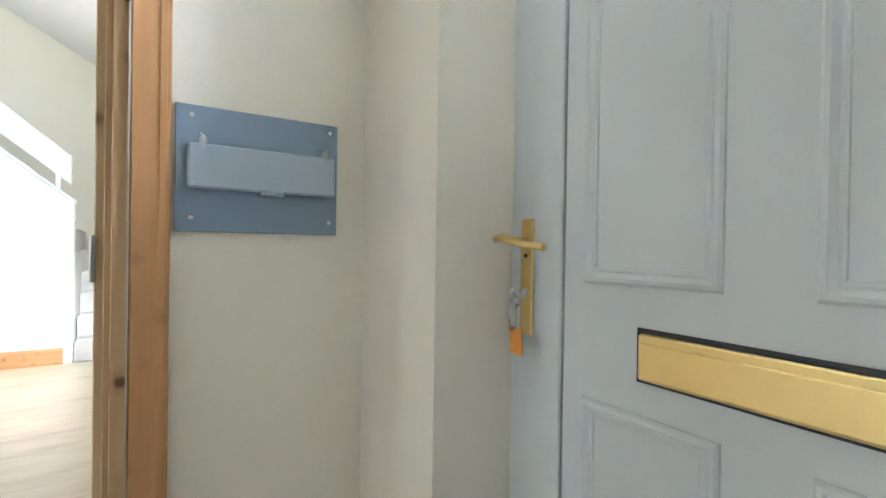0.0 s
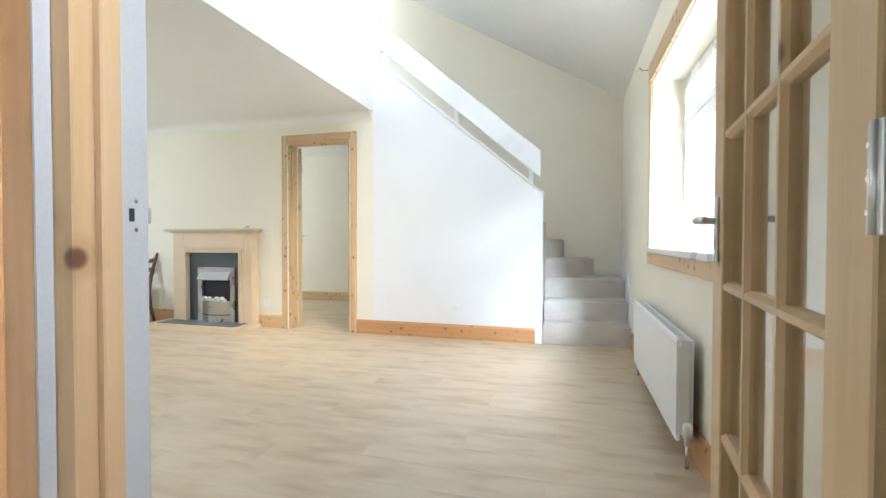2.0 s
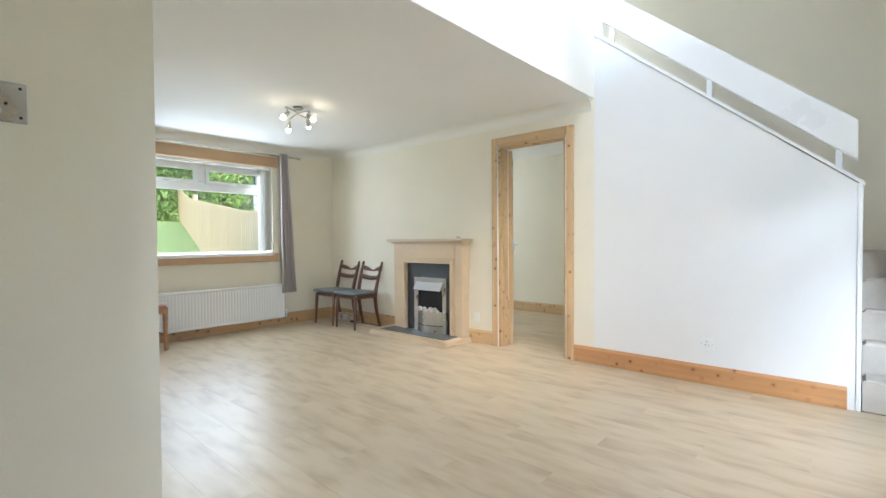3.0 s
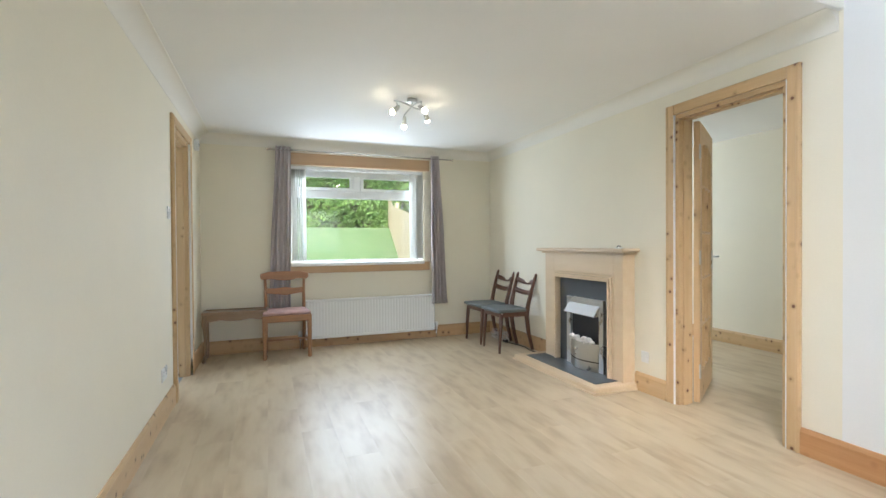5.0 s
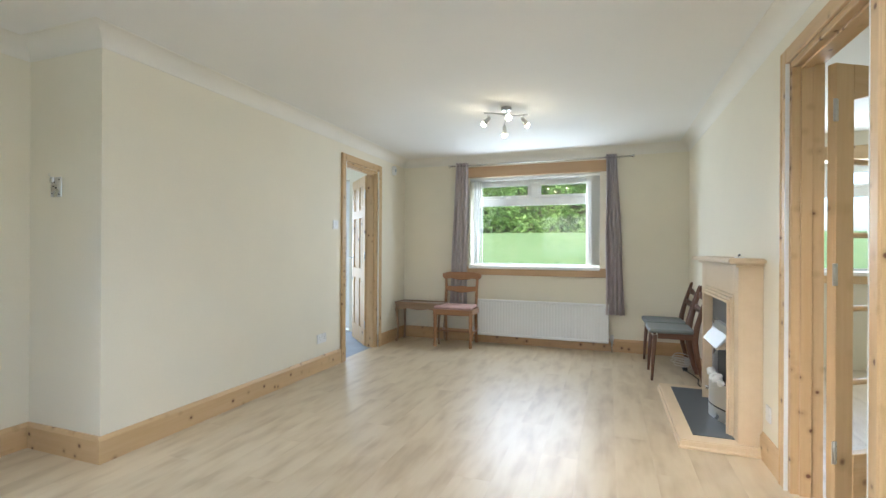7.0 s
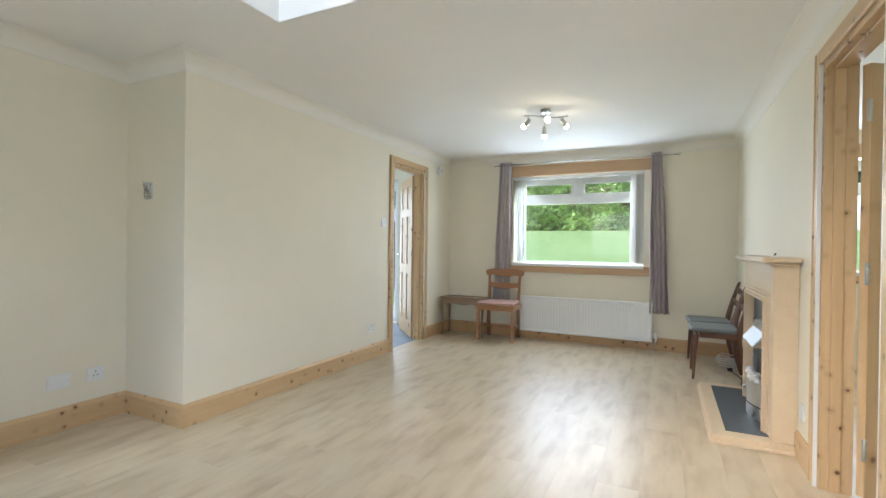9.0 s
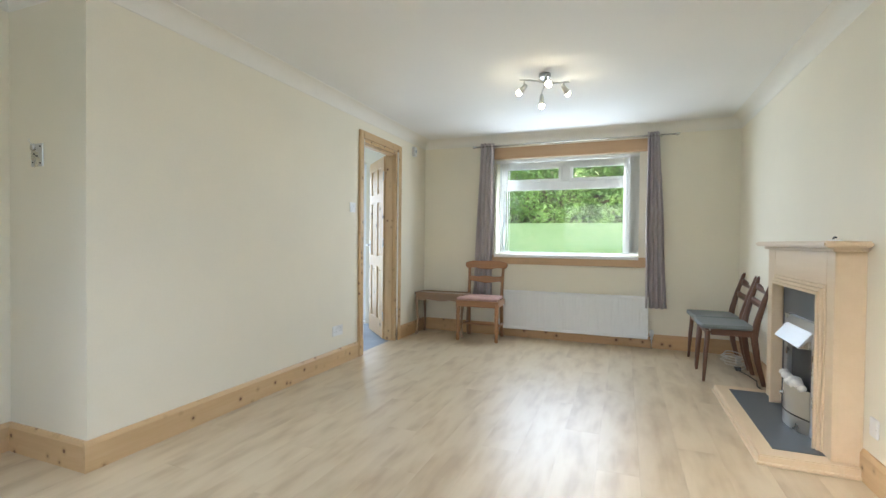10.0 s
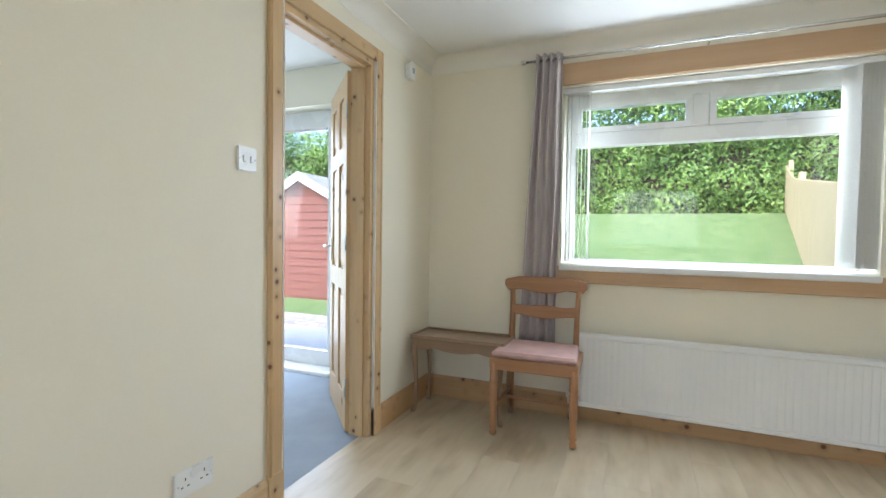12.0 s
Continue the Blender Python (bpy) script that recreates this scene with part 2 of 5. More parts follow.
def foliage(name, light, dark):
    m, n, l, b = material(name)
    geo = n.new("ShaderNodeNewGeometry")
    big = noise_node(n, l, mapped(n, l, "Position", (1, 1, 1)), 0.9, 3)
    base = mixed(n, l, 0.5, ramp(n, l, geo.outputs["Random Per Island"], [(0.0, dark), (1.0, light)]), ramp(n, l, big, [(0.35, dark), (0.65, light)]))
    l.new(base, b.inputs["Base Color"])
    b.inputs["Roughness"].default_value = 0.6
    return m


HEDGE = foliage("yellow_green_conifer", (0.27, 0.40, 0.08), (0.055, 0.115, 0.025))
TREE = foliage("blue_green_leaves", (0.045, 0.085, 0.04), (0.015, 0.035, 0.018))


def lawn():
    m, n, l, b = material("mown_grass")
    v = mapped(n, l, "Position", (1, 1, 1))
    a, p, f = noise_node(n, l, v, 0.7, 4), noise_node(n, l, v, 4.0, 5, 0.7), noise_node(n, l, v, 30, 4)
    base = mixed(n, l, 0.5, ramp(n, l, a, [(0.3, (0.09, 0.15, 0.04)), (0.7, (0.16, 0.22, 0.08))]), ramp(n, l, f, [(0.3, (0.055, 0.105, 0.025)), (0.7, (0.18, 0.24, 0.09))]))
    base = mixed(n, l, 0.45, base, ramp(n, l, p, [(0.35, (0.06, 0.12, 0.03)), (0.52, (0.13, 0.19, 0.065)), (0.66, (0.24, 0.27, 0.13))]))
    l.new(base, b.inputs["Base Color"])
    b.inputs["Roughness"].default_value = 0.9
    relief(n, l, b, f, 0.6, 0.03)
    return m


LAWN = lawn()


# ---- building helpers ----
def box(bm, x0, y0, z0, x1, y1, z1, bevel=0.0, seg=1):
    c = [(x, y, z) for x in sorted((x0, x1)) for y in sorted((y0, y1)) for z in sorted((z0, z1))]
    v = [bm.verts.new(p) for p in c]
    f = [bm.faces.new([v[i] for i in q]) for q in ((0, 1, 3, 2), (4, 6, 7, 5), (0, 4, 5, 1), (2, 3, 7, 6), (0, 2, 6, 4), (1, 5, 7, 3))]
    if bevel:
        bmesh.ops.bevel(bm, geom=list({e for q in f for e in q.edges}), offset=bevel, segments=seg, affect="EDGES", clamp_overlap=True)
    return bm


def boxed(*dims, bevel=0.0, seg=1):
    return box(bmesh.new(), *dims, bevel=bevel, seg=seg)


def prism(points, axis, lo, hi, bm=None, bevel=0.0):
    """An outline, given in the two axes left over in order, drawn out along axis from lo to hi."""
    bm = bm or bmesh.new()
    k = "xyz".index(axis)

    def place(p, d):
        q = list(p)
        q.insert(k, d)
        return q

    a, b = [[bm.verts.new(place(p, d)) for p in points] for d in (lo, hi)]
    n = len(points)
    f = [bm.faces.new(a), bm.faces.new(b[::-1])] + [bm.faces.new((a[i], b[i], b[(i + 1) % n], a[(i + 1) % n])) for i in range(n)]
    bmesh.ops.recalc_face_normals(bm, faces=f)
    if bevel:
        bmesh.ops.bevel(bm, geom=list({e for q in f for e in q.edges}), offset=bevel, segments=1, affect="EDGES", clamp_overlap=True)
    return bm


def tube(points, radii, n=10, bm=None, flat=1.0):
    """A round bar along points; radii one number or one a point."""
    bm = bm or bmesh.new()
    pts = [Vector(p) for p in points]
    radii = [radii] * len(pts) if isinstance(radii, (int, float)) else radii
    rings = []
    ref = Vector((0, 0, 1)) if abs((pts[-1] - pts[0]).normalized().z) < 0.8 else Vector((1, 0, 0))
    for i, (p, r) in enumerate(zip(pts, radii)):
        d = (pts[min(i + 1, len(pts) - 1)] - pts[max(i - 1, 0)]).normalized()
        u = d.cross(ref).normalized()
        w = u.cross(d)
        rings.append([bm.verts.new(p + r * (math.cos(2 * math.pi * k / n) * u + flat * math.sin(2 * math.pi * k / n) * w)) for k in range(n)])
    for a, b in zip(rings, rings[1:]):
        for k in range(n):
            bm.faces.new((a[k], a[(k + 1) % n], b[(k + 1) % n], b[k])).smooth = True
    bm.faces.new(rings[0])
    bm.faces.new(rings[-1][::-1])
    bmesh.ops.recalc_face_normals(bm, faces=bm.faces)
    return bm


def squared(points, sizes, bm=None):
    """A bar with a four-sided section along points; sizes (across x, across y) at each point, for upright bars."""
    bm = bm or bmesh.new()
    rings = [[bm.verts.new((x + sx * a, y + sy * b, z)) for a, b in ((-0.5, -0.5), (0.5, -0.5), (0.5, 0.5), (-0.5, 0.5))] for (x, y, z), (sx, sy) in zip(points, sizes)]
    for a, b in zip(rings, rings[1:]):
        for k in range(4):
            bm.faces.new((a[k], a[(k + 1) % 4], b[(k + 1) % 4], b[k])).smooth = True
    bm.faces.new(rings[0][::-1])
    bm.faces.new(rings[-1])
    bmesh.ops.recalc_face_normals(bm, faces=bm.faces)
    es = [e for e in bm.edges if len({round(v.co.z, 5) for v in e.verts}) > 1]
    bmesh.ops.bevel(bm, geom=es, offset=0.004, segments=2, affect="EDGES", clamp_overlap=True)
    return bm


def link(name, bm, mat, parent=None):
    me = bpy.data.meshes.new(name)
    bm.to_mesh(me)
    bm.free()
    me.materials.append(mat)
    ob = new(name, me)
    ob.parent = parent
    return ob


def part(name, bm, mat, parent, label=""):
    return tagged(link(name, bm, mat, parent), label=label)


def thing(name, label, category, m=None, group=""):
    ob = new(name)
    ob.empty_display_size = 0.1
    if m is not None:
        ob.matrix_world = m
    return tagged(ob, label=label, category=category, group=group)


def setting(name, bm, mat, label, category):
    return tagged(link(name, bm, mat), label=label, category=category, kind="structure")


def cells(bm, axis, lo, hi, a0, a1, z0, z1, holes):
    """A wall across axis from lo to hi, along its other level axis from a0 to a1, with holes (a0, a1, z0, z1) through it."""
    xs = sorted({a0, a1, *[v for h in holes for v in h[:2]]})
    for s0, s1 in zip(xs, xs[1:]):
        spans, z = [], z0
        for h in sorted((h for h in holes if h[0] <= s0 and h[1] >= s1), key=lambda h: h[2]):
            if h[2] > z:
                spans.append((z, h[2]))
            z = h[3]
        if z < z1:
            spans.append((z, z1))
        for q0, q1 in spans:
            box(bm, lo, s0, q0, hi, s1, q1) if axis == "x" else box(bm, s0, lo, q0, s1, hi, q1)
    return bm


# ---- the plan ----
YB, YK, YN, YH = 5.92, 2.595, 2.0, 1.915
XJ, XW, XF, XH = -2.18, -6.0, 0.39, 0.655
ZC = 2.29
VX, VY = -2.12, 3.42
BACK = (-3.122, -2.375, 0.0, 2.03)
KIT = (-5.25, -4.545, 0.0, 2.03)
HALL = (-0.715, 0.155, 0.0, 2.06)
WWIN = (3.48, 5.02, 0.94, 2.02)
FWIN = (3.43, 5.03, 0.93, 2.08)
PATIO = (0.35, 1.765, 0.0, 2.09)
BED = (6.55, 7.75, 0.94, 2.02)

setting("wall_back", cells(bmesh.new(), "y", YB, YB + 0.12, XW - 0.3, VX, 0, 2.6, [BACK]), WALL, "cream painted plaster wall behind the fireplace", "wall")
setting("wall_stair", prism([(VX, 0), (-0.43, 0), (-0.43, 1.42), (VX, 2.83)], "y", YB, YB + 0.1), WHITE_WALL, "white painted wall with a sloping top beside the stairs", "wall")
setting("wall_west", cells(bmesh.new(), "x", XW - 0.3, XW, -0.75, 8.3, 0, 2.6, [WWIN, PATIO, BED]), WALL, "cream painted outer wall with the garden window", "wall")
setting("wall_kitchen", cells(bmesh.new(), "y", YK - 0.12, YK, XW, XJ, 0, 2.6, [KIT]), WALL, "cream painted wall with the kitchen door", "wall")
setting("wall_jog", boxed(XJ - 0.12, YH, 0, XJ, YK - 0.12, 2.6), WALL, "short cream painted return wall", "wall")
setting("wall_hall_face", cells(bmesh.new(), "y", YH, YH + 0.04, XJ, XH, 0, 2.6, [HALL]), HALLWALL, "cream painted hall face of the partition", "wall")
setting("wall_hall", cells(bmesh.new(), "y", YH + 0.04, YN, XJ, XH, 0, 2.6, [HALL]), WALL, "cream painted partition between the hall and the living room", "wall")
setting("wall_front", cells(bmesh.new(), "x", XF, XF + 0.3, YN, 7.0, 0, 2.7, [FWIN]), WALL, "pale cream front wall with a bright window", "wall")
setting("wall_stair_far", box(boxed(-2.26, 6.88, 0, XF, 7.0, 5.4), -4.2, 6.88, 2.31, -2.2601, 7.0, 5.4), WALL, "pale cream wall along the stairs", "wall")
setting("wall_void_side", prism([(VX, ZC + 0.2), (XF, ZC + 0.2), (XF, 2.56), (VX, 3.99)], "y", VY - 0.1, VY), UPPER, "pale cream wall above the ceiling edge", "wall")
setting("bulkhead", cells(bmesh.new(), "x", VX - 0.1, VX + 0.002, VY - 0.1, YB, ZC + 0.003, 3.99, []), UPPER, "pale painted bulkhead above the ceiling edge", "wall")
setting("wall_landing", boxed(-4.3, YB + 0.12, 2.3, -4.2, 7.0, 5.4), UPPER, "pale wall at the top of the stairs", "wall")
setting("void_fascia", boxed(VX + 0.001, VY - 0.1, ZC + 0.003, XF, VY + 0.002, ZC + 0.2), UPPER, "painted edge of the ceiling opening", "wall")

bm = bmesh.new()
box(bm, XW, YK, ZC, VX, YB, ZC + 0.15)
box(bm, XJ, YN, ZC, XF, YK, ZC + 0.15)
box(bm, VX, YK, ZC, XF, VY, ZC + 0.15)
setting("ceiling", bm, CEIL, "flat white painted ceiling with an opening over the stairs", "ceiling")
bm = bmesh.new()


def roof_z(x):
    return 2.33 + (XF + 0.3 - x) * 0.569


# Both out of view; the second is added only to light the stairs.
ROOF_WINDOWS = ((-1.55, -0.15, 3.50, 4.75), (-3.7, -2.5, 6.08, 6.85))
xs = sorted({-4.4, XF + 0.3} | {v for w in ROOF_WINDOWS for v in w[:2]})
ys = sorted({VY - 0.1, 7.0} | {v for w in ROOF_WINDOWS for v in w[2:]})
for x0, x1 in zip(xs, xs[1:]):
    for y0, y1 in zip(ys, ys[1:]):
        if not any(w[0] <= x0 and x1 <= w[1] and w[2] <= y0 and y1 <= w[3] for w in ROOF_WINDOWS):
            prism([(x0, roof_z(x0)), (x1, roof_z(x1)), (x1, roof_z(x1) + 0.15), (x0, roof_z(x0) + 0.15)], "y", y0, y1, bm)
setting("ceiling_slope", bm, CEIL, "sloping white ceiling under the roof with a roof window", "ceiling")
for w in ROOF_WINDOWS:
    g = thing("roof_window", "unseen glazed roof window over the stairs", "roof window")
    g["kind"] = "structure"
    part("pane", prism([(w[0], roof_z(w[0]) + 0.08), (w[1], roof_z(w[1]) + 0.08), (w[1], roof_z(w[1]) + 0.085), (w[0], roof_z(w[0]) + 0.085)], "y", w[2], w[3]), GLASS, g)
# Unseen wall, added to keep sun and sky light out of the landing.
setting("wall_landing_block", boxed(-4.3, YB - 0.03, 2.6, VX - 0.1, YB + 0.12, 5.2), UPPER, "unseen wall added beside the landing to block light", "wall")
setting("landing", boxed(-4.2, YB + 0.12, 2.3, -2.22, 6.88, 2.47), CARPET, "carpeted landing at the top of the stairs", "floor")

# the rooms beyond
# The hole is an added opening, out of view, for the kitchen fill light.
setting("kitchen_wall_south", cells(bmesh.new(), "y", -0.75, -0.65, XW, -2.5, 0, 2.6, [(-5.2, -3.8, 1.0, 2.0)]), WHITE_WALL, "pale kitchen wall", "wall")
setting("kitchen_wall_east", boxed(-2.6, -0.65, 0, -2.5, YK - 0.12, 2.6), WHITE_WALL, "pale kitchen wall", "wall")
setting("kitchen_ceiling", boxed(XW, -0.65, 2.38, -2.6, YK - 0.12, 2.5), CEIL, "white kitchen ceiling", "ceiling")
setting("kitchen_floor", boxed(XW - 0.05, -0.65, -0.012, -2.6, YK - 0.05, -0.001), VINYL, "blue-grey carpet in the kitchen", "floor")
setting("bedroom_wall_north", boxed(XW, 8.1, 0, -2.3, 8.2, 2.6), WALL, "cream wall of the room beyond the door", "wall")
setting("bedroom_wall_east", boxed(-2.36, YB + 0.12, 0, -2.26, 8.1, 2.29), WALL, "cream wall of the room beyond the door", "wall")
setting("bedroom_ceiling", boxed(XW, YB + 0.12, ZC, -2.36, 8.1, ZC + 0.009), CEIL, "white ceiling of the room beyond the door", "ceiling")

# the hall
setting("hall_wall_front", cells(bmesh.new(), "x", XH, XH + 0.35, -1.6, YN, 0, 2.6, [(0.40, 1.555, 0.0, 2.45)]), HALLWALL, "cream painted wall round the front door", "wall")
setting("hall_wall_west", boxed(XJ - 0.12, -1.6, 0, XJ, YH, 2.6), HALLWALL, "cream painted hall wall", "wall")
setting("hall_wall_south", boxed(XJ, -1.6, 0, XH, -1.5, 2.6), HALLWALL, "cream painted hall wall", "wall")
setting("hall_ceiling", boxed(XJ, -1.5, 2.45, XH, YH, 2.55), CEIL, "white hall ceiling", "ceiling")
setting("subfloor", boxed(XW - 0.3, -1.6, -0.16, XH + 0.35, 8.3, -0.014), PAVE, "grey floor slab under the rooms", "floor")
setting("roof_deck", boxed(XW - 0.4, -1.7, 2.62, VX - 0.12, 8.4, 2.72), TILEROOF, "flat deck above the rooms", "roof")
setting("roof_deck_hall", boxed(VX - 0.12, -1.7, 2.62, XH + 0.4, VY - 0.12, 2.72), TILEROOF, "flat deck above the hall", "roof")


# ---- coving, skirting, door linings ----
def coving(name, a, b, inward, out=0.0, z=ZC, r=0.095):
    """A concave moulding from a to b under the ceiling; inward points from the wall into the room; out: 1 for a mitre round an outer corner at b."""
    bm = bmesh.new()
    run = (Vector(b) - Vector(a)).normalized()
    prof = [(0, 0), (0, -r - 0.003)] + [(0.003 + r * (1 - math.cos(t)), -r + (r - 0.003) * math.sin(t)) for t in [k * math.pi / 32 for k in range(17)]] + [(r + 0.006, 0)]
    rows = [[bm.verts.new((p[0] + inward[0] * u + run.x * m * u, p[1] + inward[1] * u + run.y * m * u, z + w)) for u, w in prof] for p, m in ((a, 0.0), (b, out))]
    n = len(prof)
    for i in range(n):
        bm.faces.new((rows[0][i], rows[1][i], rows[1][(i + 1) % n], rows[0][(i + 1) % n]))
    bm.faces.new(rows[0])
    bm.faces.new(rows[1][::-1])
    bmesh.ops.recalc_face_normals(bm, faces=bm.faces)
    return setting(name, bm, COVE, "white plaster coving between wall and ceiling", "coving")


coving("coving_back", (XW, YB), (VX - 0.02, YB), (0, -1))
coving("coving_west", (XW, YK), (XW, YB), (1, 0))
coving("coving_kitchen", (XW, YK), (XJ, YK), (0, 1), out=1.0)
coving("coving_jog", (XJ, YN), (XJ, YK), (1, 0), out=1.0)
coving("coving_hall", (XJ, YN), (XF, YN), (0, 1))


def skirting(name, axis, a0, a1, face, side, mats, h=0.142):
    """A pine skirting board with an eased top; side: the way that it faces."""
    t = 0.018 * side
    prof = [(face, 0.0), (face + t, 0.0), (face + t, h - 0.022), (face + t * 0.75, h - 0.012), (face + t * 0.45, h), (face, h)]
    bm = prism(prof, axis, a0, a1)
    return setting(name, bm, mats[axis], "varnished knotty pine skirting board", "skirting")


skirting("skirting_back_west", "x", XW, -4.57, YB, -1, MIDPINE)
skirting("skirting_back_mid", "x", -3.49, BACK[0] - 0.07, YB, -1, PINE)
skirting("skirting_stair", "x", BACK[1] + 0.07, -0.47, YB, -1, WARM)
skirting("skirting_west", "y", YK, YB, XW, 1, MIDPINE)
skirting("skirting_kitchen_corner", "x", XW, KIT[0] - 0.07, YK, 1, MIDPINE)
skirting("skirting_kitchen", "x", KIT[1] + 0.07, XJ + 0.018, YK, 1, PINE)
skirting("skirting_jog", "y", YN, YK, XJ, 1, PINE)
skirting("skirting_nook", "x", XJ, HALL[0] - 0.07, YN, 1, PINE)
skirting("skirting_nook_east", "x", HALL[1] + 0.075, XF, YN, 1, PINE)
skirting("skirting_front", "y", YN, YB + 0.01, XF, -1, WARM)
skirting("skirting_bedroom", "x", XW, -2.36, 8.1, -1, PINE)
skirting("skirting_bedroom_east", "y", YB + 0.12, 8.1, -2.36, -1, PINE)


def architrave(name, x0, x1, top, y, side, mats, w=0.07, t=0.02, plinth=0.0, filler=GLOSS):
    """Three pine mouldings round an opening on one face of a wall across y."""
    lo, hi = (y, y + side * t)
    g = thing(name, "varnished knotty pine door surround", "door surround")
    g["kind"] = "structure"
    for a, b in ((x0 - w, x0), (x1, x1 + w)):
        bm = boxed(a, lo, 0, b, hi, top + w, bevel=0.004)
        box(bm, (a + b) / 2 + 0.5 * (b - a - 0.012) * (-1 if b == x0 else 1), lo, 0, (a + b) / 2 + 0.5 * (b - a - 0.044) * (-1 if b == x0 else 1), y + side * (t + 0.005), top + w - 0.006, bevel=0.003)
        part("upright", bm, mats["z"], g)
        edge = x0 + 0.0015 if b == x0 else x1 - 0.0015
        ya, yb = sorted((y + side * 0.0045, y + side * (t + 0.0012)))
        part("caulk_line", boxed(edge - 0.0015, ya, 0, edge + 0.0015, yb, top - 0.003), filler, g)
        if plinth:
            part("plinth_block", boxed(a - 0.003, lo, 0, b + 0.003, y + side * (t + 0.004), plinth, bevel=0.003), mats["z"], g)
    bm = boxed(x0 + 0.001, lo, top, x1 - 0.001, hi, top + w, bevel=0.004)
    part("head", bm, mats["x"], g)
    return g


architrave("architrave_back", BACK[0], BACK[1], BACK[3], YB, -1, PINE)
architrave("architrave_kitchen", KIT[0], KIT[1], KIT[3], YK, 1, PINE, plinth=0.15)
architrave("architrave_hall", HALL[0], HALL[1], HALL[3], YH, -1, WARM, filler=DULLED)
architrave("architrave_hall_inner", HALL[0] - 0.035, HALL[1] + 0.02, HALL[3], YN, 1, MIDPINE, filler=DULLED)


def lining(name, x0, x1, top, y0, y1, stop, rebate, mats, edge, t=0.03):
    """The lining of an opening, with a stop at y = stop (from, to)."""
    g = thing(name, "pine door lining with a planted stop", "door frame")
    g["kind"] = "structure"
    for a, s in ((x0, 1), (x1, -1)):
        part("jamb", boxed(a, y0 - 0.003, 0, a + s * t, y1 + 0.003, top - t, bevel=0.002), mats["z"], g)
        part("stop", boxed(a + s * t, stop[0], 0, a + s * (t + 0.013), stop[1], top - t - 0.013, bevel=0.002), mats["z"], g)
        part("rebate", boxed(a + s * t, rebate[0], 0, a + s * (t + 0.0015), rebate[1], top - t - 0.001), edge, g)
    part("head", boxed(x0 + 0.001, y0 - 0.003, top - t, x1 - 0.001, y1 + 0.003, top, bevel=0.002), mats["x"], g)
    part("stop", boxed(x0 + t, stop[0], top - t - 0.013, x1 - t, stop[1], top - t, bevel=0.002), mats["x"], g)
    return g


lining("lining_back", BACK[0] - 0.0, BACK[1], BACK[3], YB, YB + 0.12, (YB + 0.03, YB + 0.075), (YB + 0.076, YB + 0.122), PINE, PINE["z"])
lining("lining_kitchen", KIT[0], KIT[1], KIT[3], YK - 0.12, YK, (YK - 0.075, YK - 0.03), (YK - 0.122, YK - 0.076), PINE, PINE["z"])
lining("lining_hall", HALL[0], HALL[1], HALL[3], YH, YN, (YH + 0.02, YH + 0.045), (YH + 0.046, YN + 0.002), MIDPINE, DULLED)


# ---- doors ----
def hinge(parent, x, y, z, h=0.1):
    g = part("hinge", boxed(x - 0.014, y - 0.002, z, x + 0.014, y + 0.002, z + h, bevel=0.001), STEEL, parent, "steel butt hinge")
    part("pin", tube([(x, y, z), (x, y, z + h)], 0.006, 8), STEEL, g)
    for k in (0.2, 0.5, 0.8):
        part("screw", tube([(x + 0.008, y - 0.004, z + h * k), (x + 0.008, y + 0.004, z + h * k)], 0.003, 6), CHROME, g)


def lever(parent, x, z, y, side, way=-1, mat=None):
    """A lever handle on a plate at height z; side: the way that the face looks; way: the way that the lever points."""
    mat = mat or STEEL
    h = part("handle", boxed(x - 0.018, y, z - 0.075, x + 0.018, y + side * 0.006, z + 0.075, bevel=0.002), mat, parent, "steel lever handle")
    bm = tube([(x, y, z + 0.02), (x, y + side * 0.045, z + 0.02)], 0.008, 8)
    tube([(x - 0.005 * way, y + side * 0.045, z + 0.02), (x + 0.05 * way, y + side * 0.047, z + 0.022), (x + 0.11 * way, y + side * 0.042, z + 0.018)], [0.009, 0.008, 0.007], 8, bm)
    part("lever", bm, mat, h)


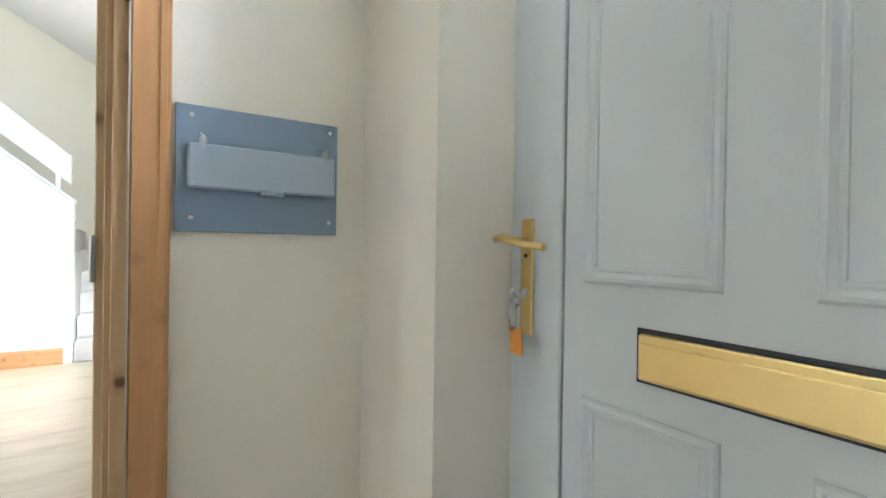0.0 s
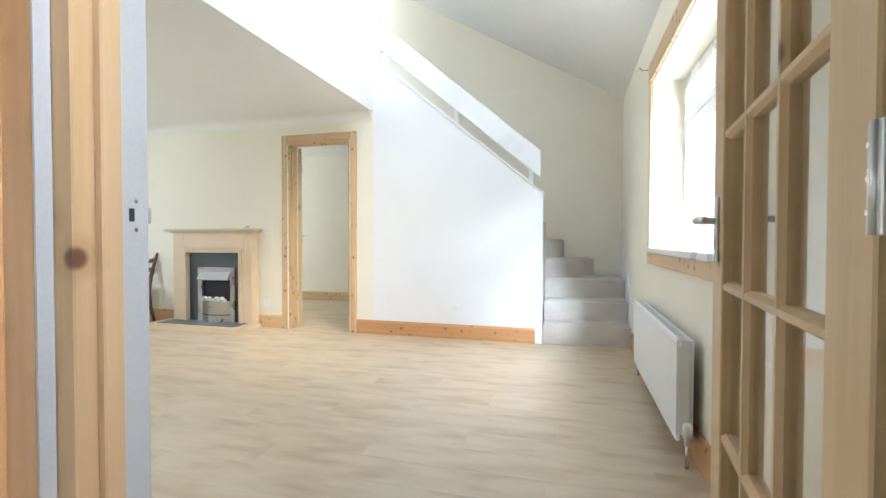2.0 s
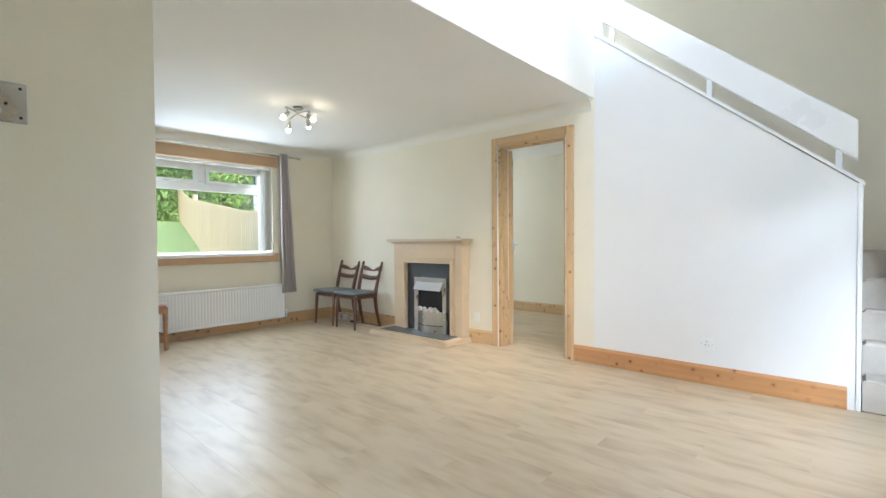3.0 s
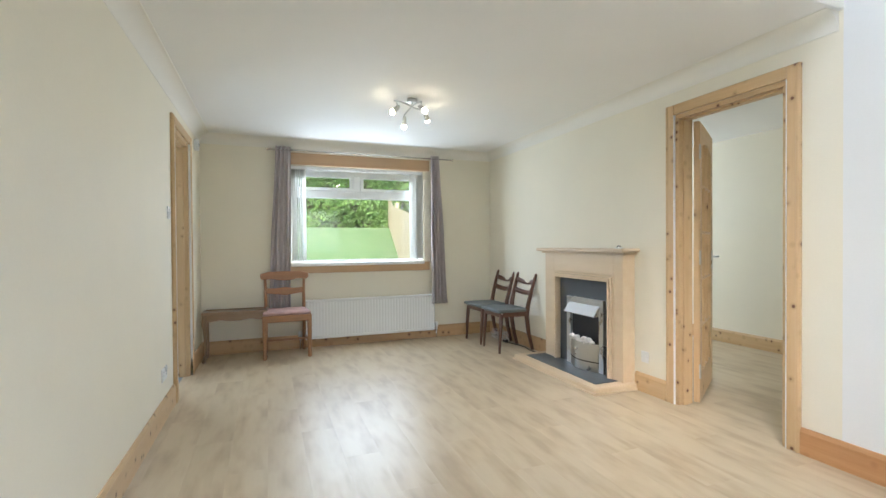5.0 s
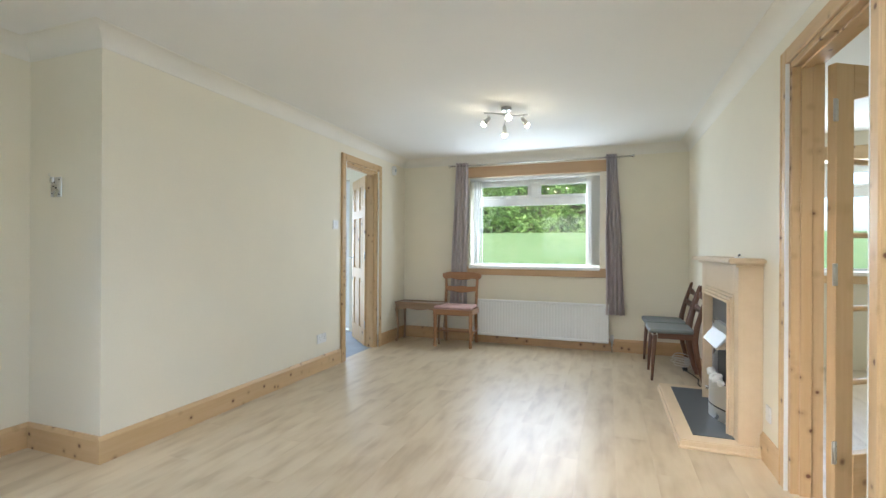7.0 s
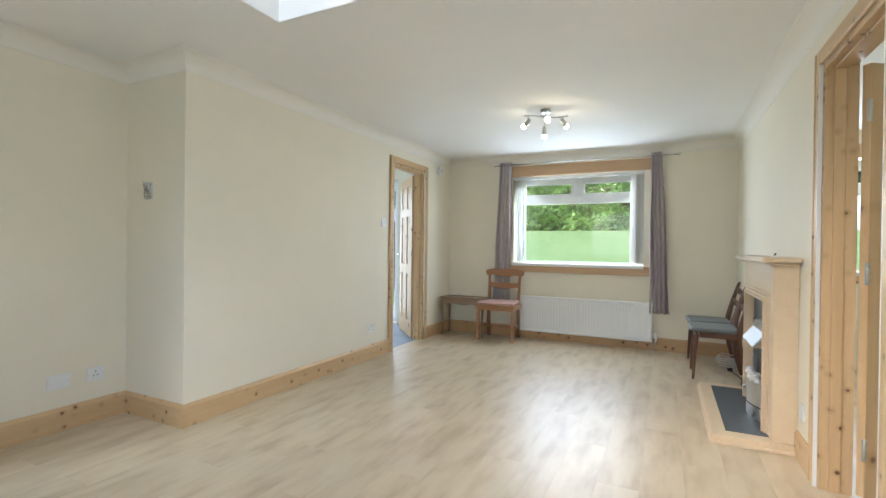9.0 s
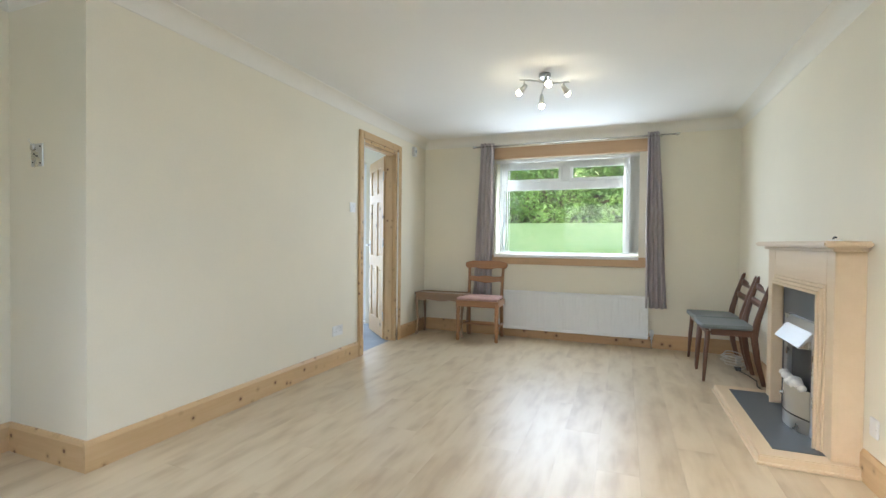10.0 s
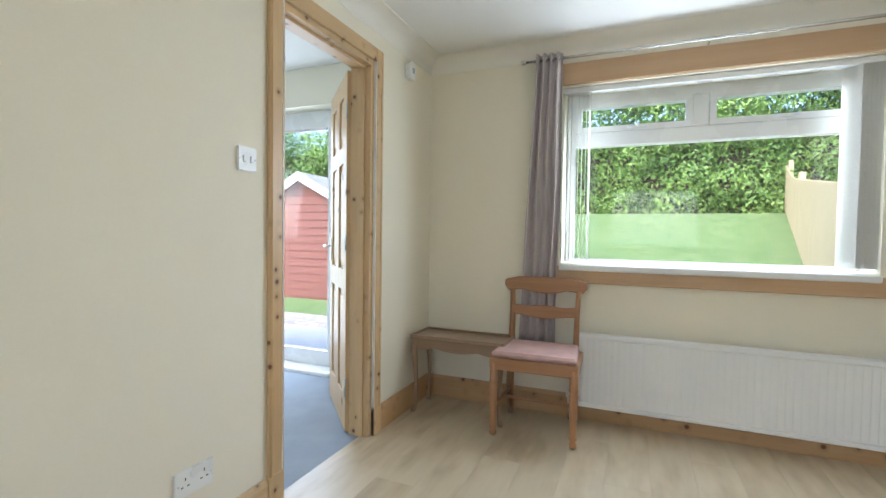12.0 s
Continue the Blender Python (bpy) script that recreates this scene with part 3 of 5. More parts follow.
def glazed_door(name, label, w, h, m, rows=5, cols=3, swing=1):
    """A pine door with a grid of small panes; hinge edge at x = 0, leaf along +x, thickness about y = 0."""
    d = thing(name, label, "door", m)
    s, tr, br, t = 0.105, 0.115, 0.21, 0.02
    part("stile", boxed(0, -t, 0.008, s, t, h, bevel=0.003), DOORPINE["z"], d)
    part("stile", boxed(w - s, -t, 0.008, w, t, h, bevel=0.003), DOORPINE["z"], d)
    part("bottom_rail", boxed(s, -t, 0.008, w - s, t, br, bevel=0.003), DOORPINE["x"], d)
    arch = [(s + (w - 2 * s) * k / 12, h - tr - 0.045 * abs(math.sin(math.pi * (k / 12 * cols))) ** 0.0 * (1 - math.sin(math.pi * k / 12))) for k in range(13)]
    part("top_rail", prism([(s, h)] + arch + [(w - s, h)], "y", -t, t), DOORPINE["x"], d)
    x0, x1, z0, z1 = s, w - s, br, h - tr
    bw = 0.024
    pw, ph = (x1 - x0 - bw * (cols - 1)) / cols, (z1 - z0 - bw * (rows - 1)) / rows
    for c in range(cols - 1):
        a = x0 + (c + 1) * pw + c * bw
        part("glazing_bar", prism([(a, -0.008), (a + 0.007, -0.018), (a + bw - 0.007, -0.018), (a + bw, -0.008), (a + bw, 0.008), (a + bw - 0.007, 0.018), (a + 0.007, 0.018), (a, 0.008)], "z", z0, z1), DOORPINE["z"], d)
    for r in range(rows - 1):
        a = z0 + (r + 1) * ph + r * bw
        part("glazing_bar", prism([(-0.008, a), (-0.0175, a + 0.007), (-0.0175, a + bw - 0.007), (-0.008, a + bw), (0.008, a + bw), (0.0175, a + bw - 0.007), (0.0175, a + 0.007), (0.008, a)], "x", x0, x1), DOORPINE["x"], d)
    for c in range(cols):
        for r in range(rows):
            a, z = x0 + c * (pw + bw), z0 + r * (ph + bw)
            part("pane", boxed(a, -0.0015, z, a + pw, 0.0015, z + ph), GLASS, d, "clear glass pane")
    for z in (0.18, 0.98, 1.72):
        hinge(d, -0.004, swing * (t + 0.001), z)
    for side in (-1, 1):
        lever(d, w - 0.055, 1.0, side * t, side)
    return d


glazed_door("door_hall", "open pine door with fifteen small glass panes", 0.76, 1.985, pose(0.108, 2.028, 0.003, 0, 0, 84.0), swing=1)
glazed_door("door_bedroom", "open pine door with fifteen small glass panes", 0.70, 1.985, pose(-3.07, 6.06, 0.003, 0, 0, 122.5), swing=-1)


def panel_door(name, label, w, h, m):
    """A six-panel pine door; hinge edge at x = 0, leaf along +x."""
    d = thing(name, label, "door", m)
    t, s = 0.02, 0.1
    zs = [0.008, 0.2, 0.78, 0.9, 1.5, 1.6, h - 0.11, h]
    for a, b in ((0, s), (w / 2 - s / 2, w / 2 + s / 2), (w - s, w)):
        part("stile", boxed(a, -t, 0.008, b, t, h, bevel=0.003), DOORPINE["z"], d)
    for a, b in ((zs[0], zs[1]), (zs[2], zs[3]), (zs[4], zs[5]), (zs[6], zs[7])):
        for p, q in ((s, w / 2 - s / 2), (w / 2 + s / 2, w - s)):
            part("rail", boxed(p, -t, a, q, t, b, bevel=0.003), DOORPINE["x"], d)
    for a, b in ((zs[1], zs[2]), (zs[3], zs[4]), (zs[5], zs[6])):
        for p, q in ((s, w / 2 - s / 2), (w / 2 + s / 2, w - s)):
            bm = boxed(p, -0.006, a, q, 0.006, b)
            box(bm, p + 0.03, -0.014, a + 0.03, q - 0.03, 0.014, b - 0.03, bevel=0.012)
            part("panel", bm, DOORPINE["z"], d)
    for z in (0.2, 1.0, 1.72):
        hinge(d, -0.004, t + 0.001, z)
    for side in (-1, 1):
        lever(d, w - 0.055, 1.0, side * t, side)
    return d


panel_door("door_kitchen", "open pine six-panel door to the kitchen", 0.635, 1.985, pose(-5.223, 2.468, 0.003, 0, 0, -136.0))

g = thing("jamb_hinge", "steel butt hinge leaf let into the pine jamb", "hinge")
part("plate", boxed(0.1205, YN - 0.042, 1.005, 0.1233, YN - 0.004, 1.095, bevel=0.0008), STEEL, g)
for z in (1.022, 1.05, 1.078):
    part("screw", tube([(0.1203, YN - 0.02, z), (0.1198, YN - 0.02, z)], 0.004, 8), CHROME, g)
g = thing("door_keep", "worn steel latch keep on a pine jamb", "door keep")
part("keep_plate", boxed(-0.687, YN - 0.03, 0.985, -0.6838, YN - 0.001, 1.03, bevel=0.001), STEEL, g)
part("latch_hole", boxed(-0.6837, YN - 0.024, 1.0, -0.6832, YN - 0.017, 1.016), BLACK, g)
part("lip", boxed(-0.700, YN + 0.0035, 0.998, -0.684, YN + 0.008, 1.018, bevel=0.001), STEEL, g)
for z in (0.99, 1.025):
    part("screw", tube([(-0.6838, YN - 0.015, z), (-0.6828, YN - 0.015, z)], 0.0025, 8), CHROME, g)


# ---- windows ----
def board(parent, name, dims, mats, axis, bevel=0.004):
    return part(name, boxed(*dims, bevel=bevel), mats[axis], parent)


def window_unit(name, label, x, out, y0, y1, z0, z1, transom, mats, inner, split=True, hopper=True):
    """A white framed window in a wall across x; out: the way to the outside. inner: the room face of the wall."""
    g = thing(name, label, "window")
    g["kind"] = "structure"
    d, f = 0.06, 0.055
    xa, xb = x, x + out * d
    part("window_frame", cells(bmesh.new(), "x", xa, xb, y0, y1, z0, z1, [(y0 + f, y1 - f, z0 + 0.022, z1 - f)]), UPVC, g)
    ym = (y0 + y1) / 2
    part("transom", boxed(xa - out * 0.006, y0 + f, transom - 0.045, xb, y1 - f, transom + 0.045, bevel=0.006), UPVC, g)
    part("mullion", boxed(xa - out * 0.004, ym - 0.045, transom + 0.045, xb, ym + 0.045, z1 - f, bevel=0.006), UPVC, g)
    for a, b in ((y0 + f, ym - 0.045), (ym + 0.045, y1 - f)):
        sash = part("sash", cells(bmesh.new(), "x", xa - out * 0.012, xb - out * 0.01, a, b, transom + 0.045, z1 - f, [(a + 0.035, b - 0.035, transom + 0.08, z1 - f - 0.035)]), UPVC, g)
        part("pane", boxed(xa + out * 0.043, a + 0.035, transom + 0.08, xa + out * 0.047, b - 0.035, z1 - f - 0.035), GLASS, sash)
        c = (a + b) / 2
        bm = boxed(xa - out * 0.02, c - 0.05, transom + 0.05, xa - out * 0.012, c + 0.02, transom + 0.07, bevel=0.002)
        tube([(xa - out * 0.02, c - 0.02, transom + 0.06), (xa - out * 0.04, c - 0.015, transom + 0.06), (xa - out * 0.04, c + 0.09, transom + 0.056)], 0.007, 8, bm)
        part("catch", bm, UPVC, sash, "white window catch")
    part("pane", boxed(xa + out * 0.052, y0 + f, z0 + 0.022, xa + out * 0.056, y1 - f, transom - 0.045), GLASS, g)
    # room-side timber
    i = inner
    s = -out
    part("sill", boxed(i - s * 0.24, y0 - 0.001, z0 - 0.04, i + s * 0.03, y1 + 0.001, z0 - 0.002, bevel=0.006), GLOSS, g, "white painted sill")
    part("apron", boxed(i, y0 - 0.07, z0 - 0.115, i + s * 0.02, y1 + 0.07, z0 - 0.012, bevel=0.004), mats["y"], g, "pine board under the window")
    part("head_board", boxed(i, y0 - 0.07, z1 + 0.005, i + s * 0.02, y1 + 0.07, z1 + 0.135, bevel=0.004), mats["y"], g, "pine board over the window")
    for a, b in ((y0 - 0.05, y0 - 0.0), (y1 + 0.0, y1 + 0.05)) if split else ():
        part("side_board", boxed(i, a, z0 - 0.012, i + s * 0.018, b, z1 + 0.005, bevel=0.004), mats["z"], g, "pine board beside the window")
    return g


window_unit("window_garden", "white framed garden window with pine surround", XW - 0.22, -1, *WWIN, 1.73, CLEARPINE, XW, split=False)
window_unit("window_front", "white framed front window with pine surround", XF + 0.2, 1, *FWIN, 1.72, PINE, XF)
window_unit("window_bedroom", "white framed window of the room beyond", XW - 0.22, -1, *BED, 1.73, PINE, XW)

g = thing("patio_door", "white framed glass door to the garden", "patio door")
g["kind"] = "structure"
y0, y1, z1 = PATIO[0], PATIO[1], PATIO[3]
part("door_frame", cells(bmesh.new(), "x", XW - 0.22, XW - 0.15, y0, y1, 0.0, z1, [(y0 + 0.06, y1 - 0.06, 0.06, z1 - 0.06)]), UPVC, g)
ym = (y0 + y1) / 2 - 0.1
for a, b in ((y0 + 0.06, ym), (ym, y1 - 0.06)):
    leaf = part("leaf", cells(bmesh.new(), "x", XW - 0.21, XW - 0.14, a + 0.003, b - 0.003, 0.06, z1 - 0.06, [(a + 0.07, b - 0.07, 0.15, z1 - 0.14)]), UPVC, g)
    part("pane", boxed(XW - 0.18, a + 0.07, 0.15, XW - 0.176, b - 0.07, z1 - 0.14), GLASS, leaf)
part("threshold", boxed(XW - 0.25, y0, -0.01, XW + 0.02, y1, 0.025, bevel=0.006), UPVC, g)


# ---- stairs ----
st = thing("staircase", "beige carpeted stairs that wind up behind a white wall", "stairs")
SX0, SX1, RISE = -0.40, XF - 0.012, 0.197
PY = YB + 0.1


def tread(outline, k, z0=0.0):
    bm = prism(outline, "z", max(0.0, RISE * (k - 1)) if z0 is None else z0, RISE * k)
    es = [e for e in bm.edges if all(abs(v.co.z - RISE * k) < 1e-5 for v in e.verts)]
    bmesh.ops.bevel(bm, geom=es, offset=0.018, segments=3, affect="EDGES", clamp_overlap=True)
    return part("step", bm, CARPET, st)


tread([(SX0, YB + 0.02), (SX1, YB + 0.02), (SX1, 6.86), (SX0, 6.86)], 1)
tread([(SX0, YB + 0.22), (SX1, YB + 0.24), (SX1, 6.86), (SX0, 6.86)], 2)
tread([(SX0, YB + 0.38), (SX1, YB + 0.52), (SX1, 6.86), (SX0, 6.86)], 3)
tread([(SX0, YB + 0.46), (0.10, 6.86), (SX0, 6.86)], 4)
tread([(SX0 - 0.02, PY + 0.004), (SX0 + 0.005, PY + 0.45), (-0.22, 6.86), (SX0 - 0.02, 6.86)], 5)
for k in range(6, 14):
    x = SX0 - 0.02 - 0.225 * (k - 6)
    tread([(x, PY + 0.004), (x, 6.86), (max(-2.215, -2.215), 6.86), (-2.215, PY + 0.004)], k, RISE * (k - 2))
part("string", prism([(YB + 0.012, 0), (YB + 0.012, 0.28), (YB + 0.2, 0.50), (YB + 0.55, 0.78), (6.87, 1.0), (6.87, 0)], "x", SX1 + 0.0005, XF - 0.0005), GLOSS, st, "white painted string board")
part("newel_board", boxed(-0.43, YB - 0.012, 0, -0.405, YB + 0.1, 1.42, bevel=0.003), GLOSS, st, "white painted end board")
part("capping", prism([(VX, 2.83), (-0.40, 1.40), (-0.40, 1.425), (VX, 2.862)], "y", YB - 0.018, YB + 0.115), GLOSS, st, "white sloping capping")
bal = thing("stair_rail", "white painted sloping board rail above the stair wall", "handrail")
part("rail_board", prism([(-0.43, 1.56), (-0.43, 1.815), (VX + 0.06, 3.2), (VX + 0.06, 2.935)], "y", YB + 0.02, YB + 0.06, bevel=0.006), GLOSS, bal)
part("top_post", boxed(VX + 0.002, YB + 0.005, 2.80, VX + 0.062, YB + 0.075, 3.28, bevel=0.005), GLOSS, bal)
for x in (-0.52, -1.25, -1.98):
    z = 1.42 + (x + 0.43) * (1.41 / -1.69)
    part("spacer", boxed(x - 0.018, YB + 0.025, z, x + 0.018, YB + 0.055, z + 0.16, bevel=0.003), GLOSS, bal)


# ---- radiators ----
def radiator(name, label, m, w, h, d=0.075):
    """A panel radiator: back at y = 0, front at y = -d, foot of the panel at z = 0."""
    r = thing(name, label, "radiator", m)
    bm = bmesh.new()
    n = int(w / 0.0333)
    pts = []
    for i in range(n):
        a = i / n * w
        pts += [(a + 0.004, -d), (a + 0.017, -d), (a + 0.022, -d + 0.002), (a + 0.0285, -d + 0.002)]
    pts = [(0.0, -d + 0.02), (0.0, -d)] + pts + [(w, -d), (w, -d + 0.02)]
    lo, hi = ([bm.verts.new((x, y, z)) for x, y in pts] for z in (0.03, h - 0.03))
    for i in range(len(pts) - 1):
        bm.faces.new((lo[i], lo[i + 1], hi[i + 1], hi[i]))
    bm.faces.new(lo[::-1])
    bm.faces.new(hi)
    box(bm, 0, -d - 0.001, 0, w, -d + 0.018, 0.03, bevel=0.006)
    box(bm, 0, -d - 0.001, h - 0.03, w, -d + 0.018, h, bevel=0.006)
    part("front_panel", bm, ENAMEL, r)
    part("back_panel", boxed(0.0, -0.022, 0.0, w, -0.006, h - 0.004, bevel=0.005), ENAMEL, r)
    for x in (0.0, w - 0.004):
        part("side_cover", boxed(x, -d + 0.019, 0.03, x + 0.004, -0.023, h - 0.006), ENAMEL, r)
    bm = bmesh.new()
    for k in range(int(w / 0.02)):
        box(bm, 0.006 + k * 0.02, -d + 0.02, h - 0.012, 0.016 + k * 0.02, -0.024, h - 0.008)
    part("top_grille", bm, ENAMEL, r)
    for x in (-0.035, w + 0.035):
        v = part("valve", tube([(x, -d / 2, 0.0), (x, -d / 2, 0.03), (x, -d / 2, 0.035), (x, -d / 2, 0.085), (x, -d / 2, 0.095)], [0.012, 0.012, 0.02, 0.02, 0.012], 12), PLATE, r, "white radiator valve")
        part("pipe", tube([(x, -d / 2, -m.translation.z), (x, -d / 2, 0.0)], 0.0075, 8), CHROME, v)
        part("elbow", tube([(x, -d / 2, 0.03), (x * 0.2 + (w if x > 0 else 0) * 0.8, -d / 2, 0.03)], 0.01, 8), CHROME, v)
    return r


radiator("panel_radiator", "long white ribbed panel radiator under the garden window", pose(XW + 0.02, 3.60, 0.10, 0, 0, 90), 1.52, 0.435)
radiator("panel_radiator", "white panel radiator under the front window", pose(XF - 0.03, 5.06, 0.10, 0, 0, -90), 1.34, 0.45)


# ---- curtains, pole, blinds ----
def curtain(name, label, y0, y1, b0, b1, z0, z1, x, folds, lean=0.0):
    """A bunched curtain hung in folds: y0..y1 at the top, b0..b1 at the foot."""
    bm = bmesh.new()
    levels, steps = 14, folds * 10
    rings = []
    for k in range(levels + 1):
        s = k / levels
        z = z1 + (z0 - z1) * s
        a, b = y0 + (b0 - y0) * s, y1 + (b1 - y1) * s
        amp = 0.022 + 0.012 * s * (1 if lean == 0 else 0)
        row = []
        for side in (1, -1):
            for i in range(steps + 1):
                u = i / steps if side == 1 else 1 - i / steps
                ph = 2 * math.pi * folds * u + 0.5 * math.sin(3 * s + 5 * u)
                row.append(bm.verts.new((x + lean * min(1.0, s * 2.2) + amp * math.sin(ph) * (1 + 0.25 * math.sin(7 * u + 2 * s)) + side * 0.002, a + (b - a) * u + 0.004 * math.sin(9 * s + 4 * u), z)))
        rings.append(row)
    n = len(rings[0])
    for a, b in zip(rings, rings[1:]):
        for i in range(n):
            bm.faces.new((a[i], b[i], b[(i + 1) % n], a[(i + 1) % n])).smooth = True
    bm.faces.new(rings[0])
    bm.faces.new(rings[-1][::-1])
    bmesh.ops.recalc_face_normals(bm, faces=bm.faces)
    c = thing(name, label, "curtain")
    part("cloth", bm, CURTAIN, c)
    for i in range(folds):
        y = y0 + (y1 - y0) * (i + 0.5) / folds
        bm = bmesh.new()
        bmesh.ops.create_cone(bm, cap_ends=False, segments=14, radius1=0.018, radius2=0.018, depth=0.006)
        bmesh.ops.rotate(bm, verts=bm.verts, matrix=Matrix.Rotation(radians(90), 3, "X"))
        bmesh.ops.translate(bm, verts=bm.verts, vec=(x, y, 2.165))
        part("eyelet", bm, CHROME, c)
    return c


curtain("curtain", "mauve-grey curtain drawn aside in folds behind a chair", 3.33, 3.49, 3.24, 3.47, 0.43, 2.20, XW + 0.085, 4, lean=-0.042)
curtain("curtain", "mauve-grey curtain drawn aside beside the fireplace corner", 5.085, 5.20, 5.085, 5.285, 0.42, 2.20, XW + 0.085, 4)
pole = thing("curtain_pole", "thin steel curtain pole over the garden window", "curtain pole")
part("rod", tube([(XW + 0.085, 3.27, 2.165), (XW + 0.085, 5.34, 2.165)], 0.008, 10), CHROME, pole)
for y, s in ((3.27, -1), (5.34, 1)):
    part("finial", tube([(XW + 0.085, y, 2.165), (XW + 0.085, y + s * 0.012, 2.165), (XW + 0.085, y + s * 0.03, 2.165), (XW + 0.085, y + s * 0.038, 2.165)], [0.009, 0.017, 0.017, 0.006], 12), CHROME, pole)
for y in (3.32, 4.25, 5.22):
    part("bracket", tube([(XW, y, 2.165), (XW + 0.085, y, 2.165)], 0.006, 8), CHROME, pole)


def blind_stack(name, label, ys, turn, z0=0.965, z1=1.985):
    """Vertical blind slats gathered at one side of the window."""
    b = thing(name, label, "blind")
    for y in ys:
        bm = boxed(-0.044, -0.0008, 0, 0.044, 0.0008, z1 - z0)
        o = part("slat", bm, BLIND, b)
        o.matrix_basis = pose(XW - 0.055, y, z0, 0, 0, turn + random.uniform(-6, 6))
        part("weight", boxed(-0.040, -0.003, 0.0, 0.040, 0.003, 0.025), PLATE, o)
    return b


blind_stack("vertical_blind", "white vertical blind slats gathered at one window side", [3.505 + 0.022 * k for k in range(7)], 8)
blind_stack("vertical_blind", "white vertical blind slats gathered at one window side", [4.90 + 0.017 * k for k in range(7)], 50)
g = thing("blind_rail", "white head rail of the vertical blind", "blind rail")
part("rail", boxed(XW - 0.08, WWIN[0], 1.985, XW - 0.03, WWIN[1], 2.018, bevel=0.003), UPVC, g)
part("cord", tube([(XW - 0.07, 5.0, 1.99), (XW - 0.065, 5.0, 1.3)], 0.0025, 6), PLATE, g)
part("cord_weight", boxed(XW - 0.078, 4.988, 1.22, XW - 0.052, 5.012, 1.3, bevel=0.004), PLATE, g)


# ---- fireplace ----
FX0, FX1, FY = -4.56, -3.505, 5.80
CX = (FX0 + FX1) / 2
f = thing("fireplace", "pale maple fire surround with a dark slate back panel", "fireplace")
O0, O1, OT = CX - 0.33, CX + 0.375, 0.825
SY = YB - 0.085
part("side_pier", boxed(FX0, FY, 0.05, O0 - 0.055, YB, 1.045, bevel=0.003), OAKVENEER, f)
part("side_pier", boxed(O1 + 0.055, FY, 0.05, FX1, YB, 1.045, bevel=0.003), OAKVENEER, f)
part("lintel", boxed(O0 - 0.0545, FY, OT + 0.055, O1 + 0.0545, YB, 1.0449, bevel=0.003), OAKVENEER, f)
for k, (w, p) in enumerate(((0.055, -0.006), (0.036, -0.018), (0.018, -0.028))):
    bm = bmesh.new()
    box(bm, O0 - w, FY + p, 0.05, O0 - w + 0.018, SY, OT + w, bevel=0.003)
    box(bm, O1 + w - 0.018, FY + p, 0.05, O1 + w, SY, OT + w, bevel=0.003)
    box(bm, O0 - w + 0.018, FY + p, OT + w - 0.018, O1 + w - 0.018, SY, OT + w, bevel=0.003)
    part("moulding", bm, OAKVENEER, f)
part("shelf_moulding", boxed(FX0 - 0.035, FY - 0.025, 1.045, FX1 + 0.035, YB, 1.065, bevel=0.008, seg=3), OAKVENEER, f)
part("mantel_shelf", boxed(-4.635, FY - 0.062, 1.065, -3.445, YB, 1.095, bevel=0.008, seg=3), OAKVENEER, f)
part("back_panel", boxed(O0, SY, 0.05, O1, SY + 0.03, OT, bevel=0.001), SLATE, f, "dark grey slate panel")
h = thing("hearth", "pale stone-edged hearth with a dark slate top", "hearth")
part("hearth_edge", boxed(-4.665, 5.505, 0, -3.47, YB, 0.05, bevel=0.006, seg=2), OAKVENEER, h)
part("slate_top", prism([(-4.57, 5.585), (-3.565, 5.585), (-3.565, YB - 0.05), (-4.57, YB - 0.05)], "z", 0.05, 0.054), SLATE, h, "dark slate inlay")
part("plinth_lip", boxed(-4.675, 5.495, 0.0, -3.46, YB, 0.016, bevel=0.003), OAKVENEER, h)

e = thing("electric_fire", "brushed steel electric fire with white pebbles", "electric fire")
E0, E1, EY = -4.225, -3.735, SY - 0.0005
fr = part("fascia", cells(bmesh.new(), "y", EY - 0.028, EY, E0, E1, 0.056, 0.66, [(E0 + 0.055, E1 - 0.055, 0.10, 0.60)]), STEEL, e)
part("hood", prism([(EY - 0.026, 0.604), (EY - 0.026, 0.588), (EY - 0.088, 0.522), (EY - 0.092, 0.528), (EY - 0.030, 0.61)], "x", E0 + 0.042, E1 - 0.042), SATIN, e, "sloping satin steel canopy")
for x in (E0 + 0.05, E1 - 0.053):
    part("hood_cheek", prism([(EY - 0.028, 0.585), (EY - 0.028, 0.522), (EY - 0.086, 0.522)], "x", x, x + 0.003), CHROME, e)
part("recess", boxed(E0 + 0.056, EY - 0.004, 0.10, E1 - 0.056, EY - 0.0005, 0.60), BLACK, e, "black fire recess")
EC = (E0 + E1) / 2
pts = [(EC - 0.185 + 0.37 * k / 12, EY - 0.03 - 0.06 * math.sin(math.pi * k / 12)) for k in range(13)]
part("ash_front", prism(pts + [(x, y + 0.006) for x, y in pts[::-1]], "z", 0.14, 0.29), STEEL, e, "curved steel front")
part("ash_foot", prism(pts + [(x, y + 0.006) for x, y in pts[::-1]], "z", 0.056, 0.13), STEEL, e)
part("ash_tray", prism(pts, "z", 0.131, 0.139), BLACK, e)
part("knob", tube([(EC - 0.02, EY - 0.085, 0.225), (EC - 0.02, EY - 0.108, 0.225)], 0.011, 12), CHROME, e)
rng = random.Random(4)
